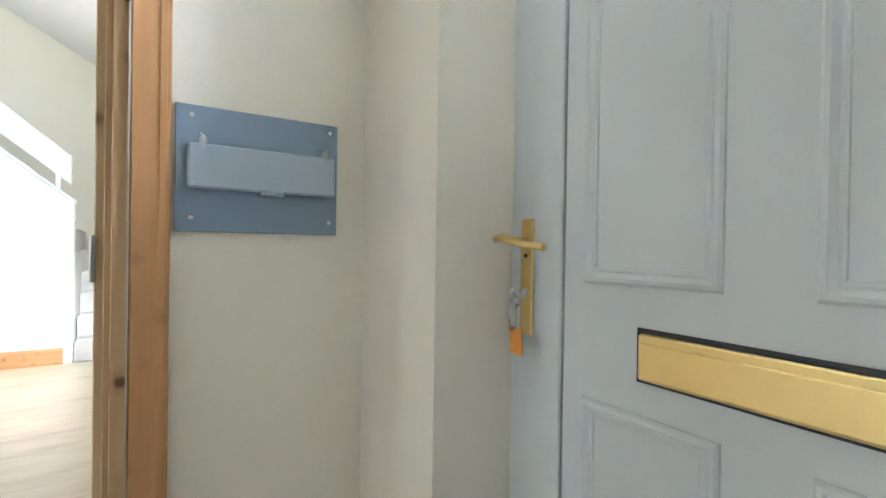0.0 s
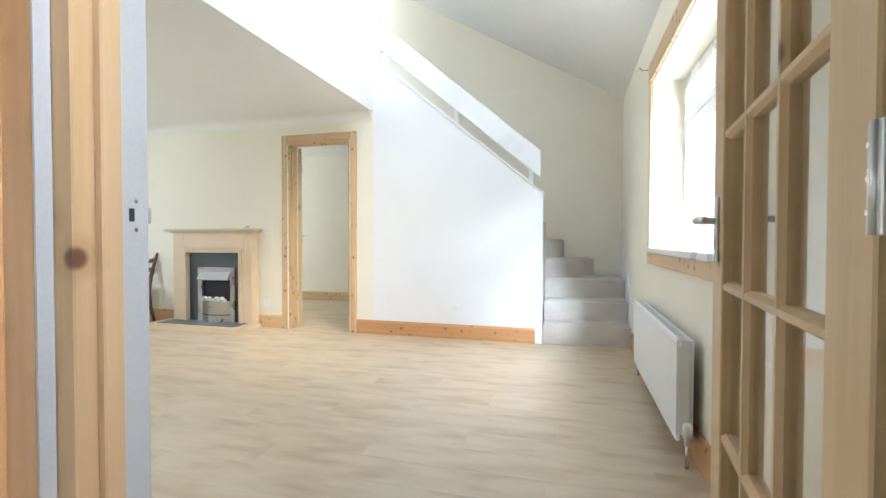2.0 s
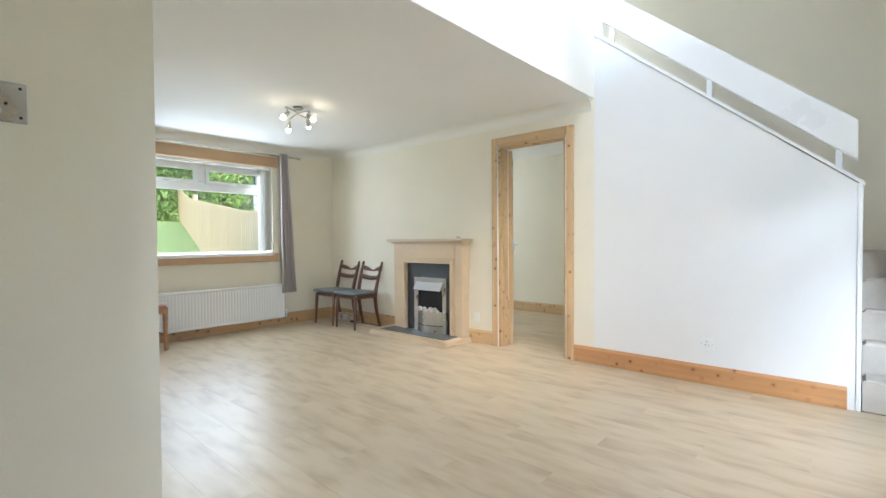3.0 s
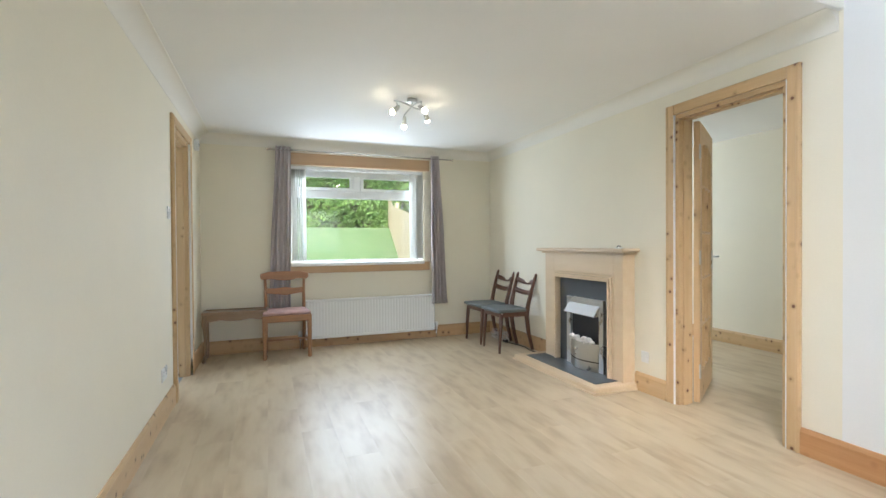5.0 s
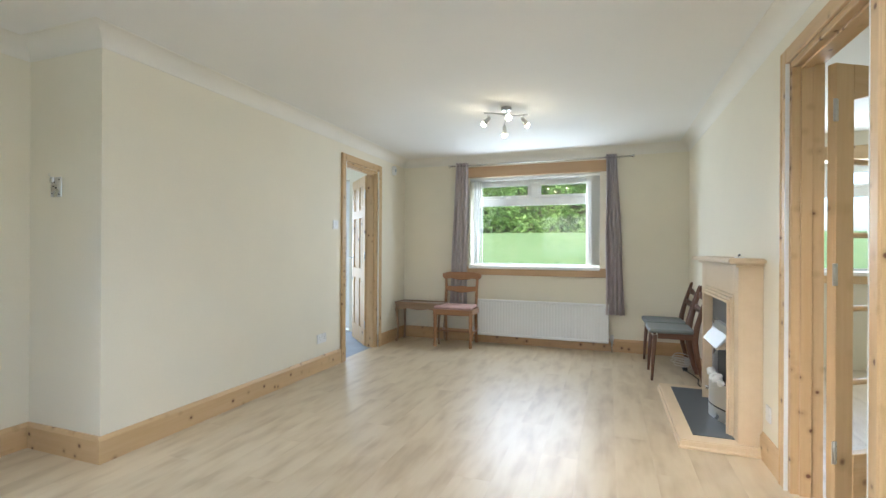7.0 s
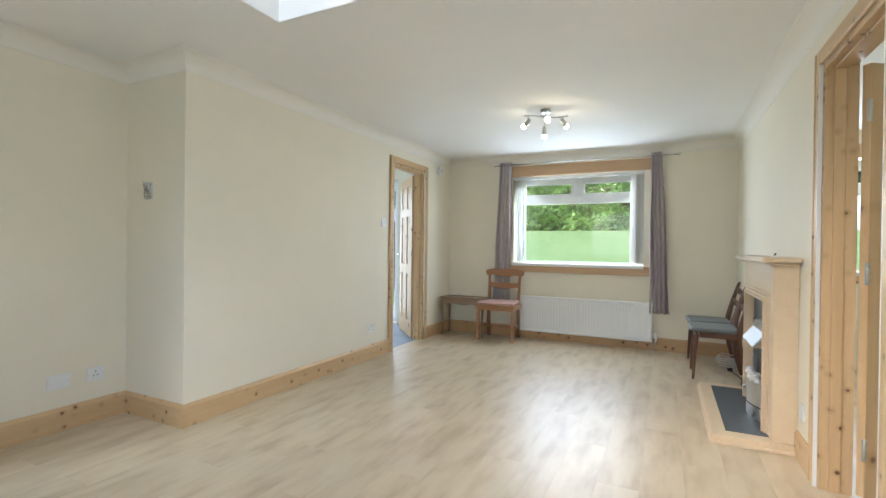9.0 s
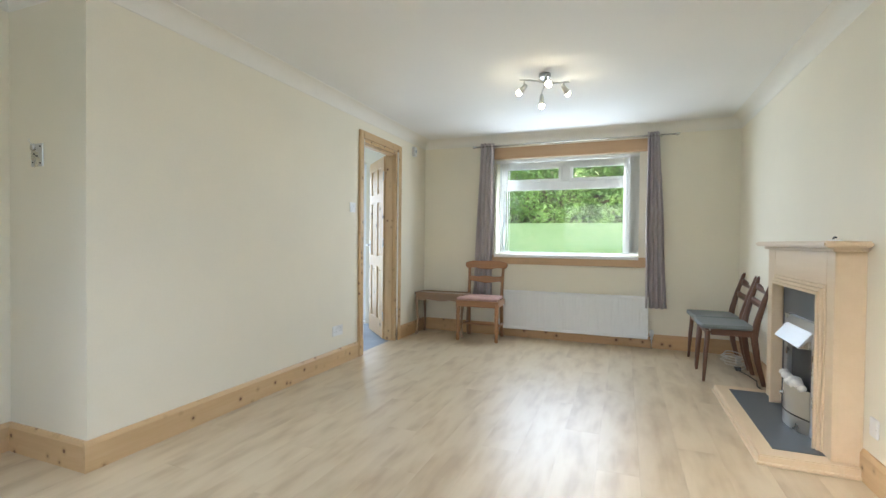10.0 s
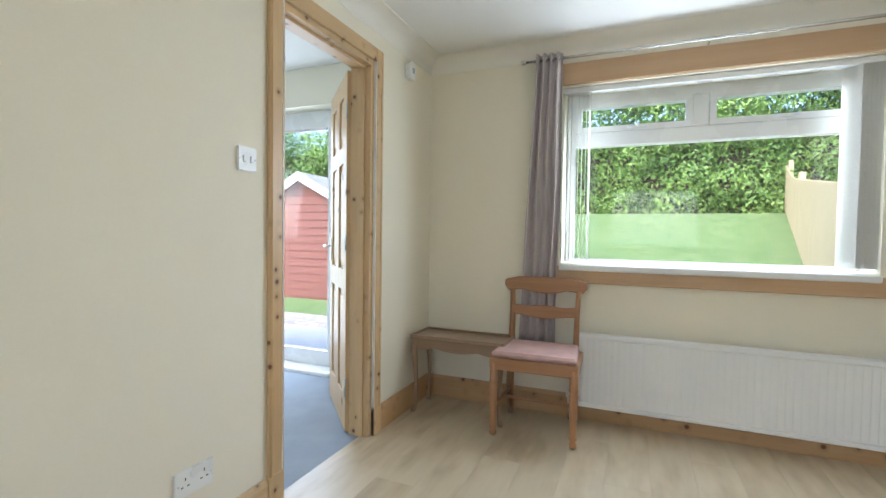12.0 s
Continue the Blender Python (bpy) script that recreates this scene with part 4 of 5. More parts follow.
for k in range(15):
    bm = bmesh.new()
    bmesh.ops.create_icosphere(bm, subdivisions=2, radius=1)
    sx, sy, sz = (rng.uniform(0.018, 0.03) for _ in range(3))
    for v in bm.verts:
        v.co = Vector((v.co.x * sx, v.co.y * sy, v.co.z * sz * 0.85)) * (1 + 0.18 * noise.noise(v.co * 2 + Vector((k, 0, 0))))
    for q in bm.faces:
        q.smooth = True
    o = part("pebble", bm, PEBBLE, e, "white ceramic pebble")
    o.matrix_basis = pose(EC - 0.15 + 0.30 * ((k * 0.618) % 1), EY - 0.035 - rng.uniform(0, 0.035), 0.295 + 0.022 * (k % 2), 0, 0, rng.uniform(0, 180))
part("coal_bed", prism([(x * 0.97 + EC * 0.03, y + 0.007) for x, y in pts], "z", 0.24, 0.285), BLACK, e)
g = thing("mantel_hook", "small white plastic fitting lying on the mantel shelf", "fitting")
part("base", boxed(-3.60, 5.80, 1.095, -3.535, 5.835, 1.103, bevel=0.002), PLATE, g)
part("arm", tube([(-3.59, 5.817, 1.103), (-3.575, 5.817, 1.115), (-3.545, 5.815, 1.113)], 0.004, 6), BLACK, g)


# ---- ceiling light ----
lx, ly = -4.195, 4.325
L = thing("ceiling_light", "steel ceiling light with four lit spot heads", "ceiling light", pose(lx, ly, ZC, 0, 0, 115.0) @ Matrix.Diagonal((0.82, 0.82, 0.95, 1)))
part("rose", tube([(0, 0, 0), (0, 0, -0.022), (0, 0, -0.028)], [0.052, 0.052, 0.04], 20), STEEL, L)
part("stem", tube([(0, 0, -0.022), (0, 0, -0.06)], 0.008, 8), STEEL, L)
part("bar", tube([(-0.225 + 0.45 * k / 16, 0.022 * math.sin(math.pi * 2 * (k / 16 - 0.5)), -0.058 + 0.006 * math.cos(k / 16 * 2 * math.pi)) for k in range(17)], 0.0065, 8), STEEL, L)
part("cross_arm", tube([(-0.03, -0.17, -0.058), (-0.02, -0.08, -0.052), (0, 0, -0.056), (0.015, 0.07, -0.075), (0.01, 0.13, -0.11)], 0.0065, 8), STEEL, L)
HEADS = [(-0.18, 0.012, -0.058, (-0.6, 0.35, -0.55)), (0.17, -0.012, -0.058, (0.62, 0.3, -0.55)), (-0.03, -0.16, -0.058, (0.1, -0.75, -0.55)), (0.01, 0.125, -0.105, (0.05, 0.15, -1.0))]
for hx, hy, hz, way in HEADS:
    d = Vector(way).normalized()
    j = Vector((hx, hy, hz - 0.045))
    head = part("spot_head", tube([j - d * 0.03, j - d * 0.01, j + d * 0.02, j + d * 0.045], [0.012, 0.019, 0.022, 0.029], 14), STEEL, L)
    part("drop", tube([(hx, hy, hz), j], 0.0055, 8), STEEL, head)
    part("bulb", tube([j + d * 0.045, j + d * 0.055, j + d * 0.072, j + d * 0.08], [0.022, 0.024, 0.02, 0.008], 14), BULB, head, "lit warm bulb")


# ---- chairs and table ----
def turned(x, y, z0, z1, r, mats):
    hs = [0, 0.02, 0.05, 0.09, 0.12, 0.16, 0.62, 0.68, 0.71, 0.74, 0.77, 1.0]
    rs = [0.55, 0.85, 0.95, 0.7, 0.95, 0.75, 0.95, 1.05, 0.7, 1.1, 1.0, 1.0]
    return tube([(x, y, z0 + (z1 - z0) * q) for q in hs], [r * q for q in rs], 12)


def dining_chair(m):
    """Seat front along -y, back at +y; width along x."""
    c = thing("dining_chair", "mid-brown wooden dining chair with a dusty pink seat", "chair", m)
    w, d, sz = 0.225, 0.182, 0.43
    for x in (-w + 0.02, w - 0.02):
        part("front_leg", turned(x, -d + 0.02, 0, sz - 0.04, 0.022, MID), MID["z"], c)
        part("back_leg", squared([(x * 0.9, d + 0.015, 0), (x * 0.9, d - 0.015, 0.22), (x * 0.9, d - 0.02, 0.43), (x * 0.9, d + 0.005, 0.62), (x * 0.94, d + 0.025, 0.80)], [(0.03, 0.03), (0.032, 0.034), (0.032, 0.036), (0.028, 0.03), (0.026, 0.024)]), MID["z"], c)
    part("seat_rail", boxed(-w, -d, sz - 0.075, w, -d + 0.03, sz - 0.012, bevel=0.004), MID["x"], c)
    part("seat_rail", boxed(-w + 0.02, d - 0.035, sz - 0.075, w - 0.02, d - 0.005, sz - 0.012, bevel=0.004), MID["x"], c)
    for s in (-1, 1):
        part("side_rail", boxed(s * w, -d + 0.031, sz - 0.072, s * (w - 0.025), d - 0.036, sz - 0.012, bevel=0.004), MID["y"], c)
        part("side_stretcher", tube([(s * (w - 0.02), -d + 0.02, 0.15), (s * (w - 0.03), d - 0.01, 0.15)], 0.011, 8), MID["y"], c)
    part("cross_stretcher", tube([(-w + 0.02, 0.02, 0.15), (w - 0.02, 0.02, 0.15)], 0.011, 8), MID["x"], c)
    part("seat", prism([(-w + 0.005, -d + 0.004), (w - 0.005, -d + 0.004), (w - 0.025, d - 0.02), (-w + 0.025, d - 0.02)], "z", sz - 0.011, sz + 0.022, bevel=0.012), ROSE, c, "dusty pink padded drop-in seat")
    top = [(-w - 0.012, 0.765), (-w + 0.01, 0.735), (-w * 0.55, 0.745), (-w * 0.3, 0.73), (0, 0.725), (w * 0.3, 0.73), (w * 0.55, 0.745), (w - 0.01, 0.735), (w + 0.012, 0.765), (w + 0.008, 0.80), (w * 0.7, 0.818), (0, 0.822), (-w * 0.7, 0.818), (-w - 0.008, 0.80)]
    part("top_rail", prism(top, "y", d + 0.006, d + 0.03, bevel=0.005), MID["x"], c)
    mid = [(-w + 0.03, 0.60), (-w * 0.5, 0.592), (0, 0.575), (w * 0.5, 0.592), (w - 0.03, 0.60), (w - 0.03, 0.655), (w * 0.4, 0.648), (0, 0.66), (-w * 0.4, 0.648), (-w + 0.03, 0.655)]
    part("back_rail", prism(mid, "y", d - 0.008, d + 0.012, bevel=0.004), MID["x"], c)
    return c


dining_chair(pose(-5.715, 3.415, 0, 0, 0, 91.5) @ Matrix.Scale(1.045, 4))


def retro_chair(m, label):
    """Low-backed chair with two dished back slats; front along -y."""
    c = thing("dining_chair", label, "chair", m, group="pair of dark chairs")
    w, sz = 0.205, 0.43
    for s in (-1, 1):
        part("front_leg", squared([(s * 0.185, -0.215, 0), (s * 0.183, -0.205, 0.2), (s * 0.18, -0.19, sz - 0.03)], [(0.02, 0.02), (0.03, 0.03), (0.034, 0.034)]), TEAK["z"], c)
        part("back_post", squared([(s * 0.165, 0.19, 0), (s * 0.165, 0.145, 0.18), (s * 0.168, 0.12, 0.36), (s * 0.172, 0.135, 0.48), (s * 0.18, 0.175, 0.64), (s * 0.185, 0.225, 0.80), (s * 0.185, 0.235, 0.815)], [(0.024, 0.03), (0.026, 0.04), (0.028, 0.046), (0.028, 0.044), (0.026, 0.036), (0.024, 0.026), (0.02, 0.02)]), TEAK["z"], c)
        part("side_rail", boxed(s * 0.19, -0.17, sz - 0.062, s * 0.165, 0.105, sz - 0.014, bevel=0.004), TEAK["y"], c)
    part("front_rail", boxed(-0.165, -0.205, sz - 0.062, 0.165, -0.18, sz - 0.014, bevel=0.004), TEAK["x"], c)
    part("back_rail", boxed(-0.155, 0.105, sz - 0.06, 0.155, 0.13, sz - 0.014, bevel=0.004), TEAK["x"], c)
    part("seat", prism([(-0.215, -0.235), (-0.12, -0.248), (0.12, -0.248), (0.215, -0.235), (0.212, -0.1), (0.185, 0.115), (0.14, 0.128), (-0.14, 0.128), (-0.185, 0.115), (-0.212, -0.1)], "z", sz - 0.013, sz + 0.02, bevel=0.011), TEAL, c, "worn dark teal padded seat")
    for z, y in ((0.735, 0.205), (0.625, 0.17)):
        pts = [(x, y + 0.03 * (1 - (x / 0.18) ** 2)) for x in [-0.18 + 0.36 * k / 10 for k in range(11)]]
        bm = bmesh.new()
        lo, hi = [], []
        for x, yy in pts:
            dip = 0.028 * (1 - (x / 0.18) ** 2)
            for sgn, row in ((-0.008, lo), (0.008, hi)):
                row.append((bm.verts.new((x, yy + sgn, z - dip - 0.022)), bm.verts.new((x, yy + sgn + 0.008, z - dip + 0.026))))
        for k in range(10):
            for q in ((lo[k][0], lo[k + 1][0], lo[k + 1][1], lo[k][1]), (hi[k][0], hi[k][1], hi[k + 1][1], hi[k + 1][0]), (lo[k][1], lo[k + 1][1], hi[k + 1][1], hi[k][1]), (lo[k][0], hi[k][0], hi[k + 1][0], lo[k + 1][0])):
                bm.faces.new(q).smooth = True
        for k in (0, 10):
            bm.faces.new((lo[k][0], lo[k][1], hi[k][1], hi[k][0]))
        bmesh.ops.recalc_face_normals(bm, faces=bm.faces)
        part("back_slat", bm, TEAK["x"], c)
    return c


retro_chair(pose(-5.10, 5.69, 0, 0, 0, 0), "dark wooden dining chair with a teal seat beside the hearth")
retro_chair(pose(-5.565, 5.69, 0, 0, 0, 2), "dark wooden dining chair with a teal seat near the window corner")


def side_table(m, lx=0.60, ly=0.30, hz=0.485):
    t = thing("side_table", "small brown wooden tray-top side table with curved legs", "side table", m)
    part("tabletop", boxed(0, 0, hz - 0.022, lx, ly, hz - 0.008, bevel=0.004), WALNUT["x"], t)
    bm = bmesh.new()
    for d in ((0, 0, lx, 0.016), (0, ly - 0.016, lx, ly), (0, 0.016, 0.016, ly - 0.016), (lx - 0.016, 0.016, lx, ly - 0.016)):
        box(bm, d[0], d[1], hz - 0.009, d[2], d[3], hz + 0.003, bevel=0.003)
    part("tray_edge", bm, WALNUT["x"], t)

    def apron(n):
        pts = [(0.03, hz - 0.022), (0.03, hz - 0.09)] + [(0.03 + (n - 0.06) * k / 16, hz - 0.075 - 0.016 * abs(math.cos(math.pi * k / 8)) * (1 if 2 < k < 14 else 1.1)) for k in range(1, 16)] + [(n - 0.03, hz - 0.09), (n - 0.03, hz - 0.022)]
        return pts

    for y in (0.018, ly - 0.03):
        part("apron", prism(apron(lx), "y", y, y + 0.012), WALNUT["x"], t)
    for x in (0.018, lx - 0.03):
        part("apron", prism(apron(ly), "x", x, x + 0.012), WALNUT["y"], t)
    for x, sx in ((0.03, -1), (lx - 0.03, 1)):
        for y, sy in ((0.03, -1), (ly - 0.03, 1)):
            ks = [(0, 0.018, 0.013), (0.012, 0.014, 0.016), (0.05, -0.002, 0.0115), (0.18, -0.004, 0.012), (0.30, 0.004, 0.016), (0.385, 0.012, 0.022), (hz - 0.04, 0.004, 0.022), (hz - 0.023, 0.0, 0.021)]
            part("leg", tube([(x + sx * o * 0.8, y + sy * o * 0.8, z) for z, o, r in ks], [r for z, o, r in ks], 12), WALNUT["z"], t)
    return t


side_table(pose(-5.635, 2.635, 0, 0, 0, 90), 0.60, 0.27)


# ---- small wall fittings ----
def socket(name, label, m, w=0.146, h=0.086, kind="socket"):
    """A face plate in its own xz plane, front towards -y."""
    s = thing(name, label, kind, m)
    part("plate", boxed(-w / 2, -0.009, -h / 2, w / 2, 0.0, h / 2, bevel=0.003, seg=2), PLATE, s)
    if kind == "socket":
        for cx in ((-0.035, 0.035) if w > 0.1 else (0.0,)):
            for dx, dz, bw, bh in ((0, 0.016, 0.004, 0.009), (-0.011, -0.008, 0.008, 0.004), (0.011, -0.008, 0.008, 0.004)):
                part("pin_hole", boxed(cx + dx - bw / 2, -0.0096, dz - bh / 2, cx + dx + bw / 2, -0.0088, dz + bh / 2), BLACK, s)
            part("rocker", boxed(cx + 0.018, -0.0125, 0.016, cx + 0.028, -0.009, 0.034, bevel=0.001), PLATE, s)
    if kind == "light switch":
        for cx in (-0.017, 0.017):
            part("rocker", boxed(cx - 0.006, -0.0135, -0.012, cx + 0.006, -0.009, 0.012, bevel=0.002), PLATE, s)
    if kind != "sensor":
        for cx in (-w * 0.41, w * 0.41):
            part("screw", tube([(cx, -0.0085, 0), (cx, -0.0105, 0)], 0.003, 8), STEEL, s)
    return s


socket("wall_socket", "white double socket on the wall near the kitchen door", pose(-4.155, YK, 0.30, 0, 0, 180))
socket("light_switch", "white light switch beside the kitchen door", pose(-4.375, YK, 1.372, 0, 0, 180), 0.088, 0.088, "light switch")
socket("wall_socket", "white double socket on the nook wall", pose(-1.995, YN, 0.30, 0, 0, 180), 0.10)
socket("blank_plate", "white blank plate on the nook wall", pose(-1.80, YN, 0.298, 0, 0, 180), 0.12, kind="blank plate")
socket("wall_socket", "white double socket on the wall under the stairs", pose(-1.25, YB, 0.30, 0, 0, 0), 0.09)
socket("blank_plate", "white blank plate beside the fireplace", pose(-3.40, YB, 0.27, 0, 0, 0), 0.07, 0.086, "blank plate")
th = thing("wall_plate", "bare steel backing plate with screw and wire ends", "wall plate", pose(XJ, 2.235, 1.475, 0, 0, 90))
part("plate", boxed(-0.045, -0.006, -0.06, 0.045, 0, 0.05, bevel=0.002), STEEL, th)
part("bracket", boxed(-0.04, -0.014, 0.02, -0.012, -0.006, 0.05, bevel=0.002), STEEL, th)
for x, z in ((-0.03, -0.04), (0.03, -0.045), (0.03, 0.035), (0.0, -0.01), (-0.02, 0.0)):
    part("screw", tube([(x, -0.006, z), (x, -0.009, z)], 0.004, 8), BLACK, th)
part("wire", tube([(-0.035, -0.008, 0.05), (-0.04, -0.02, 0.065), (-0.02, -0.024, 0.07)], 0.002, 6), CABLE, th)
al = thing("alarm_sensor", "small white alarm sensor high on the wall", "sensor", pose(-5.64, YK, 2.10, 0, 0, 180))
part("body", prism([(-0.026, -0.05), (0.026, -0.05), (0.034, -0.02), (0.034, 0.035), (0.02, 0.058), (-0.02, 0.058), (-0.034, 0.035), (-0.034, -0.02)], "y", -0.042, 0, bevel=0.006), PLATE, al)
part("lens", boxed(-0.014, -0.045, -0.012, 0.014, -0.04, 0.02, bevel=0.002), UNIT, al)
hk = thing("curtain_bracket", "small steel curtain bracket above the front window", "bracket")
part("arm", tube([(XF, 5.22, 2.225), (XF - 0.05, 5.22, 2.23), (XF - 0.065, 5.22, 2.25)], 0.006, 8), STEEL, hk)
part("foot", boxed(XF - 0.006, 5.205, 2.20, XF, 5.235, 2.25, bevel=0.002), STEEL, hk)
cb = thing("cable_coil", "loose coil of white cable on the floor under the chairs", "cable")
part("coil", tube([(-5.50 + (0.13 + 0.02 * math.sin(k * 1.7)) * math.cos(k * 0.42), 5.79 + 0.085 * math.sin(k * 0.42) * (1 + 0.2 * math.sin(k)), 0.012 + 0.0016 * k + 0.012 * abs(math.sin(k * 0.21))) for k in range(64)], 0.004, 6), CABLE, cb)
part("junction", boxed(-5.64, 5.83, 0, -5.58, 5.87, 0.07, bevel=0.004), STEEL, cb, "grey cable box")
ac = thing("aerial_cable", "thin black cable lying along the skirting", "cable")
part("lead", tube([(-5.35, 5.80, 0.006), (-5.2, 5.84, 0.006), (-5.05, 5.86, 0.006), (-4.9, 5.83, 0.006), (-4.72, 5.85, 0.006)], 0.005, 6), DARKCABLE, ac)
part("plug", boxed(-5.42, 5.78, 0, -5.35, 5.82, 0.03, bevel=0.004), DARKCABLE, ac)


# ---- hall ----
fp = thing("fuse_board", "blue-grey painted board with a hinged grey flap", "fuse board")
P0, P1, Q0, Q1 = 0.232, 0.578, 1.094, 1.362
part("backboard", boxed(P0, YH - 0.012, Q0, P1, YH, Q1, bevel=0.002), PANEL, fp)
part("flap", boxed(P0 + 0.022, YH - 0.036, Q0 + 0.092, P1 - 0.012, YH - 0.012, Q0 + 0.185, bevel=0.004), UNIT, fp, "pale grey hinged flap")
part("flap_lip", boxed(0.40, YH - 0.042, Q0 + 0.083, 0.445, YH - 0.012, Q0 + 0.094, bevel=0.002), UNIT, fp)
for x in (P0 + 0.05, P1 - 0.035):
    cl = part("clip", boxed(x - 0.006, YH - 0.03, Q0 + 0.178, x + 0.008, YH - 0.012, Q0 + 0.2, bevel=0.002), STEEL, fp, "small steel clip")
    part("clip_arm", tube([(x, YH - 0.034, Q0 + 0.175), (x, YH - 0.036, Q0 + 0.2), (x - 0.005, YH - 0.024, Q0 + 0.205)], 0.0035, 6), STEEL, cl)
for x, z in ((P0 + 0.03, Q1 - 0.022), (P1 - 0.02, Q1 - 0.02), (P0 + 0.03, Q0 + 0.03), (P1 - 0.02, Q0 + 0.03)):
    part("screw", tube([(x, YH - 0.012, z), (x, YH - 0.015, z)], 0.005, 10), STEEL, fp)
XD = 0.85
fd = thing("front_door", "closed grey-white panelled front door with brass fittings", "front door")
L0, L1 = 0.50, 1.41
part("leaf", boxed(XD, L0, 0.01, XD + 0.045, L1, 2.02, bevel=0.002), DOORPAINT, fd)
for y0, y1, z0, z1 in ((1.125, 1.362, 1.012, 1.86), (0.62, 1.022, 1.012, 1.86), (1.125, 1.362, 0.16, 0.81), (0.62, 1.022, 0.16, 0.81)):
    bm = bmesh.new()
    rings = []
    for o, p in ((0.0, 0.0), (0.001, 0.004), (0.005, 0.008), (0.011, 0.009), (0.016, 0.005), (0.019, 0.003), (0.023, 0.005), (0.027, 0.004), (0.029, 0.0)):
        rings.append([bm.verts.new((XD - p, y, z)) for y, z in ((y0 + o, z0 + o), (y1 - o, z0 + o), (y1 - o, z1 - o), (y0 + o, z1 - o))])
    for a, b in zip(rings, rings[1:]):
        for q in range(4):
            bm.faces.new((a[q], a[(q + 1) % 4], b[(q + 1) % 4], b[q]))
    bmesh.ops.recalc_face_normals(bm, faces=bm.faces)
    part("panel_moulding", bm, DOORPAINT, fd)
    part("panel", boxed(XD - 0.0015, y0 + 0.0285, z0 + 0.0285, XD, y1 - 0.0285, z1 - 0.0285), DOORPAINT, fd)
lp = part("letter_plate", boxed(XD - 0.012, 0.90, 0.868, XD, 1.246, 0.94, bevel=0.003), BRASS, fd, "brass letter plate")
part("flap", boxed(XD - 0.016, 0.906, 0.872, XD - 0.012, 1.240, 0.928, bevel=0.002), BRASS, lp)
part("gasket", boxed(XD - 0.003, 0.892, 0.862, XD, 1.253, 0.948, bevel=0.001), BLACK, lp)
fs = thing("front_door_frame", "grey-white front door frame with a brass lock plate", "door frame")
part("lock_stile", boxed(XD - 0.002, 1.416, 0.0, XD + 0.05, 1.6, 2.05, bevel=0.003), DOORPAINT, fs)
part("weather_seal", boxed(XD + 0.012, 1.408, 0.0, XD + 0.04, 1.4155, 2.05), BLACK, fs)
part("frame_post", boxed(XD - 0.02, 1.6, 0.0, XD + 0.06, 1.78, 2.05, bevel=0.006), DOORPAINT, fs)
part("frame_post", boxed(XD - 0.02, 0.40, 0.0, XD + 0.06, 0.495, 2.05, bevel=0.006), DOORPAINT, fs)
part("frame_head", boxed(XD - 0.02, 0.40, 2.05, XD + 0.06, 1.78, 2.12, bevel=0.006), DOORPAINT, fs)
part("fanlight", boxed(XD + 0.02, 0.40, 2.12, XD + 0.026, 1.78, 2.45), GLASS, fs)
plt = part("lock_plate", boxed(XD - 0.010, 1.487, 0.895, XD - 0.002, 1.522, 1.13, bevel=0.002), BRASS, fs, "brass lever plate")
bm = tube([(XD - 0.01, 1.505, 1.085), (XD - 0.055, 1.505, 1.085)], 0.008, 10)
tube([(XD - 0.05, 1.555, 1.088), (XD - 0.055, 1.52, 1.09), (XD - 0.055, 1.47, 1.078), (XD - 0.05, 1.415, 1.072)], [0.007, 0.009, 0.008, 0.007], 10, bm)
part("lever", bm, BRASS, plt)
part("keyhole_screw", tube([(XD - 0.01, 1.504, 1.055), (XD - 0.013, 1.504, 1.055)], 0.004, 8), BLACK, plt)
part("cylinder", tube([(XD - 0.01, 1.504, 0.98), (XD - 0.02, 1.504, 0.98)], 0.01, 12), STEEL, plt)
ky = thing("key_bunch", "bunch of keys with an orange tag hanging in the lock", "keys")
part("key", boxed(XD - 0.05, 1.502, 0.970, XD - 0.02, 1.506, 0.988, bevel=0.001), STEEL, ky)
part("key_bow", tube([(XD - 0.045 + 0.0, 1.496 + 0.014 * math.sin(a), 0.972 + 0.016 * math.cos(a)) for a in [k * math.pi / 8 for k in range(17)]], 0.004, 6), STEEL, ky)
part("spare_key", prism([(1.488, 0.965), (1.511, 0.96), (1.513, 0.93), (1.504, 0.905), (1.491, 0.91)], "x", XD - 0.048, XD - 0.045), STEEL, ky)
part("tag", prism([(1.475, 0.912), (1.510, 0.916), (1.506, 0.862), (1.472, 0.860)], "x", XD - 0.047, XD - 0.044), TAG, ky, "orange key tag")


# ---- outside ----
def rise(x, y):
    """Height of the ground: flat by the house, a lawn that climbs west, then level."""
    t = max(0.0, min(1.0, (-8.2 - x) / 6.0))
    return -0.22 + 1.85 * t if x < 0 else -0.22


bm = bmesh.new()
xs = [-400, -120, -40, -20] + [-14.2 + 0.5 * k for k in range(17)] + [-5, 0, 2, 10, 40, 120, 400]
ys = [-400, -120, -40, -12, -6, -3, -1.2, 0.5, 2, 4, 6, 8, 12, 40, 120, 400]
gv = [[bm.verts.new((x, y, rise(x, y) - (0.02 if -6.35 < x < 1.0 and -2 < y < 8.5 else 0))) for y in ys] for x in xs]
for i in range(len(xs) - 1):
    for j in range(len(ys) - 1):
        bm.faces.new((gv[i][j], gv[i + 1][j], gv[i + 1][j + 1], gv[i][j + 1]))
setting("ground", bm, LAWN, "sloping mown lawn behind the house", "ground")
setting("patio", boxed(-8.0, -3.2, -0.215, -6.3, 8.4, -0.13, bevel=0.01), PAVE, "pale concrete paving outside the kitchen", "paving")
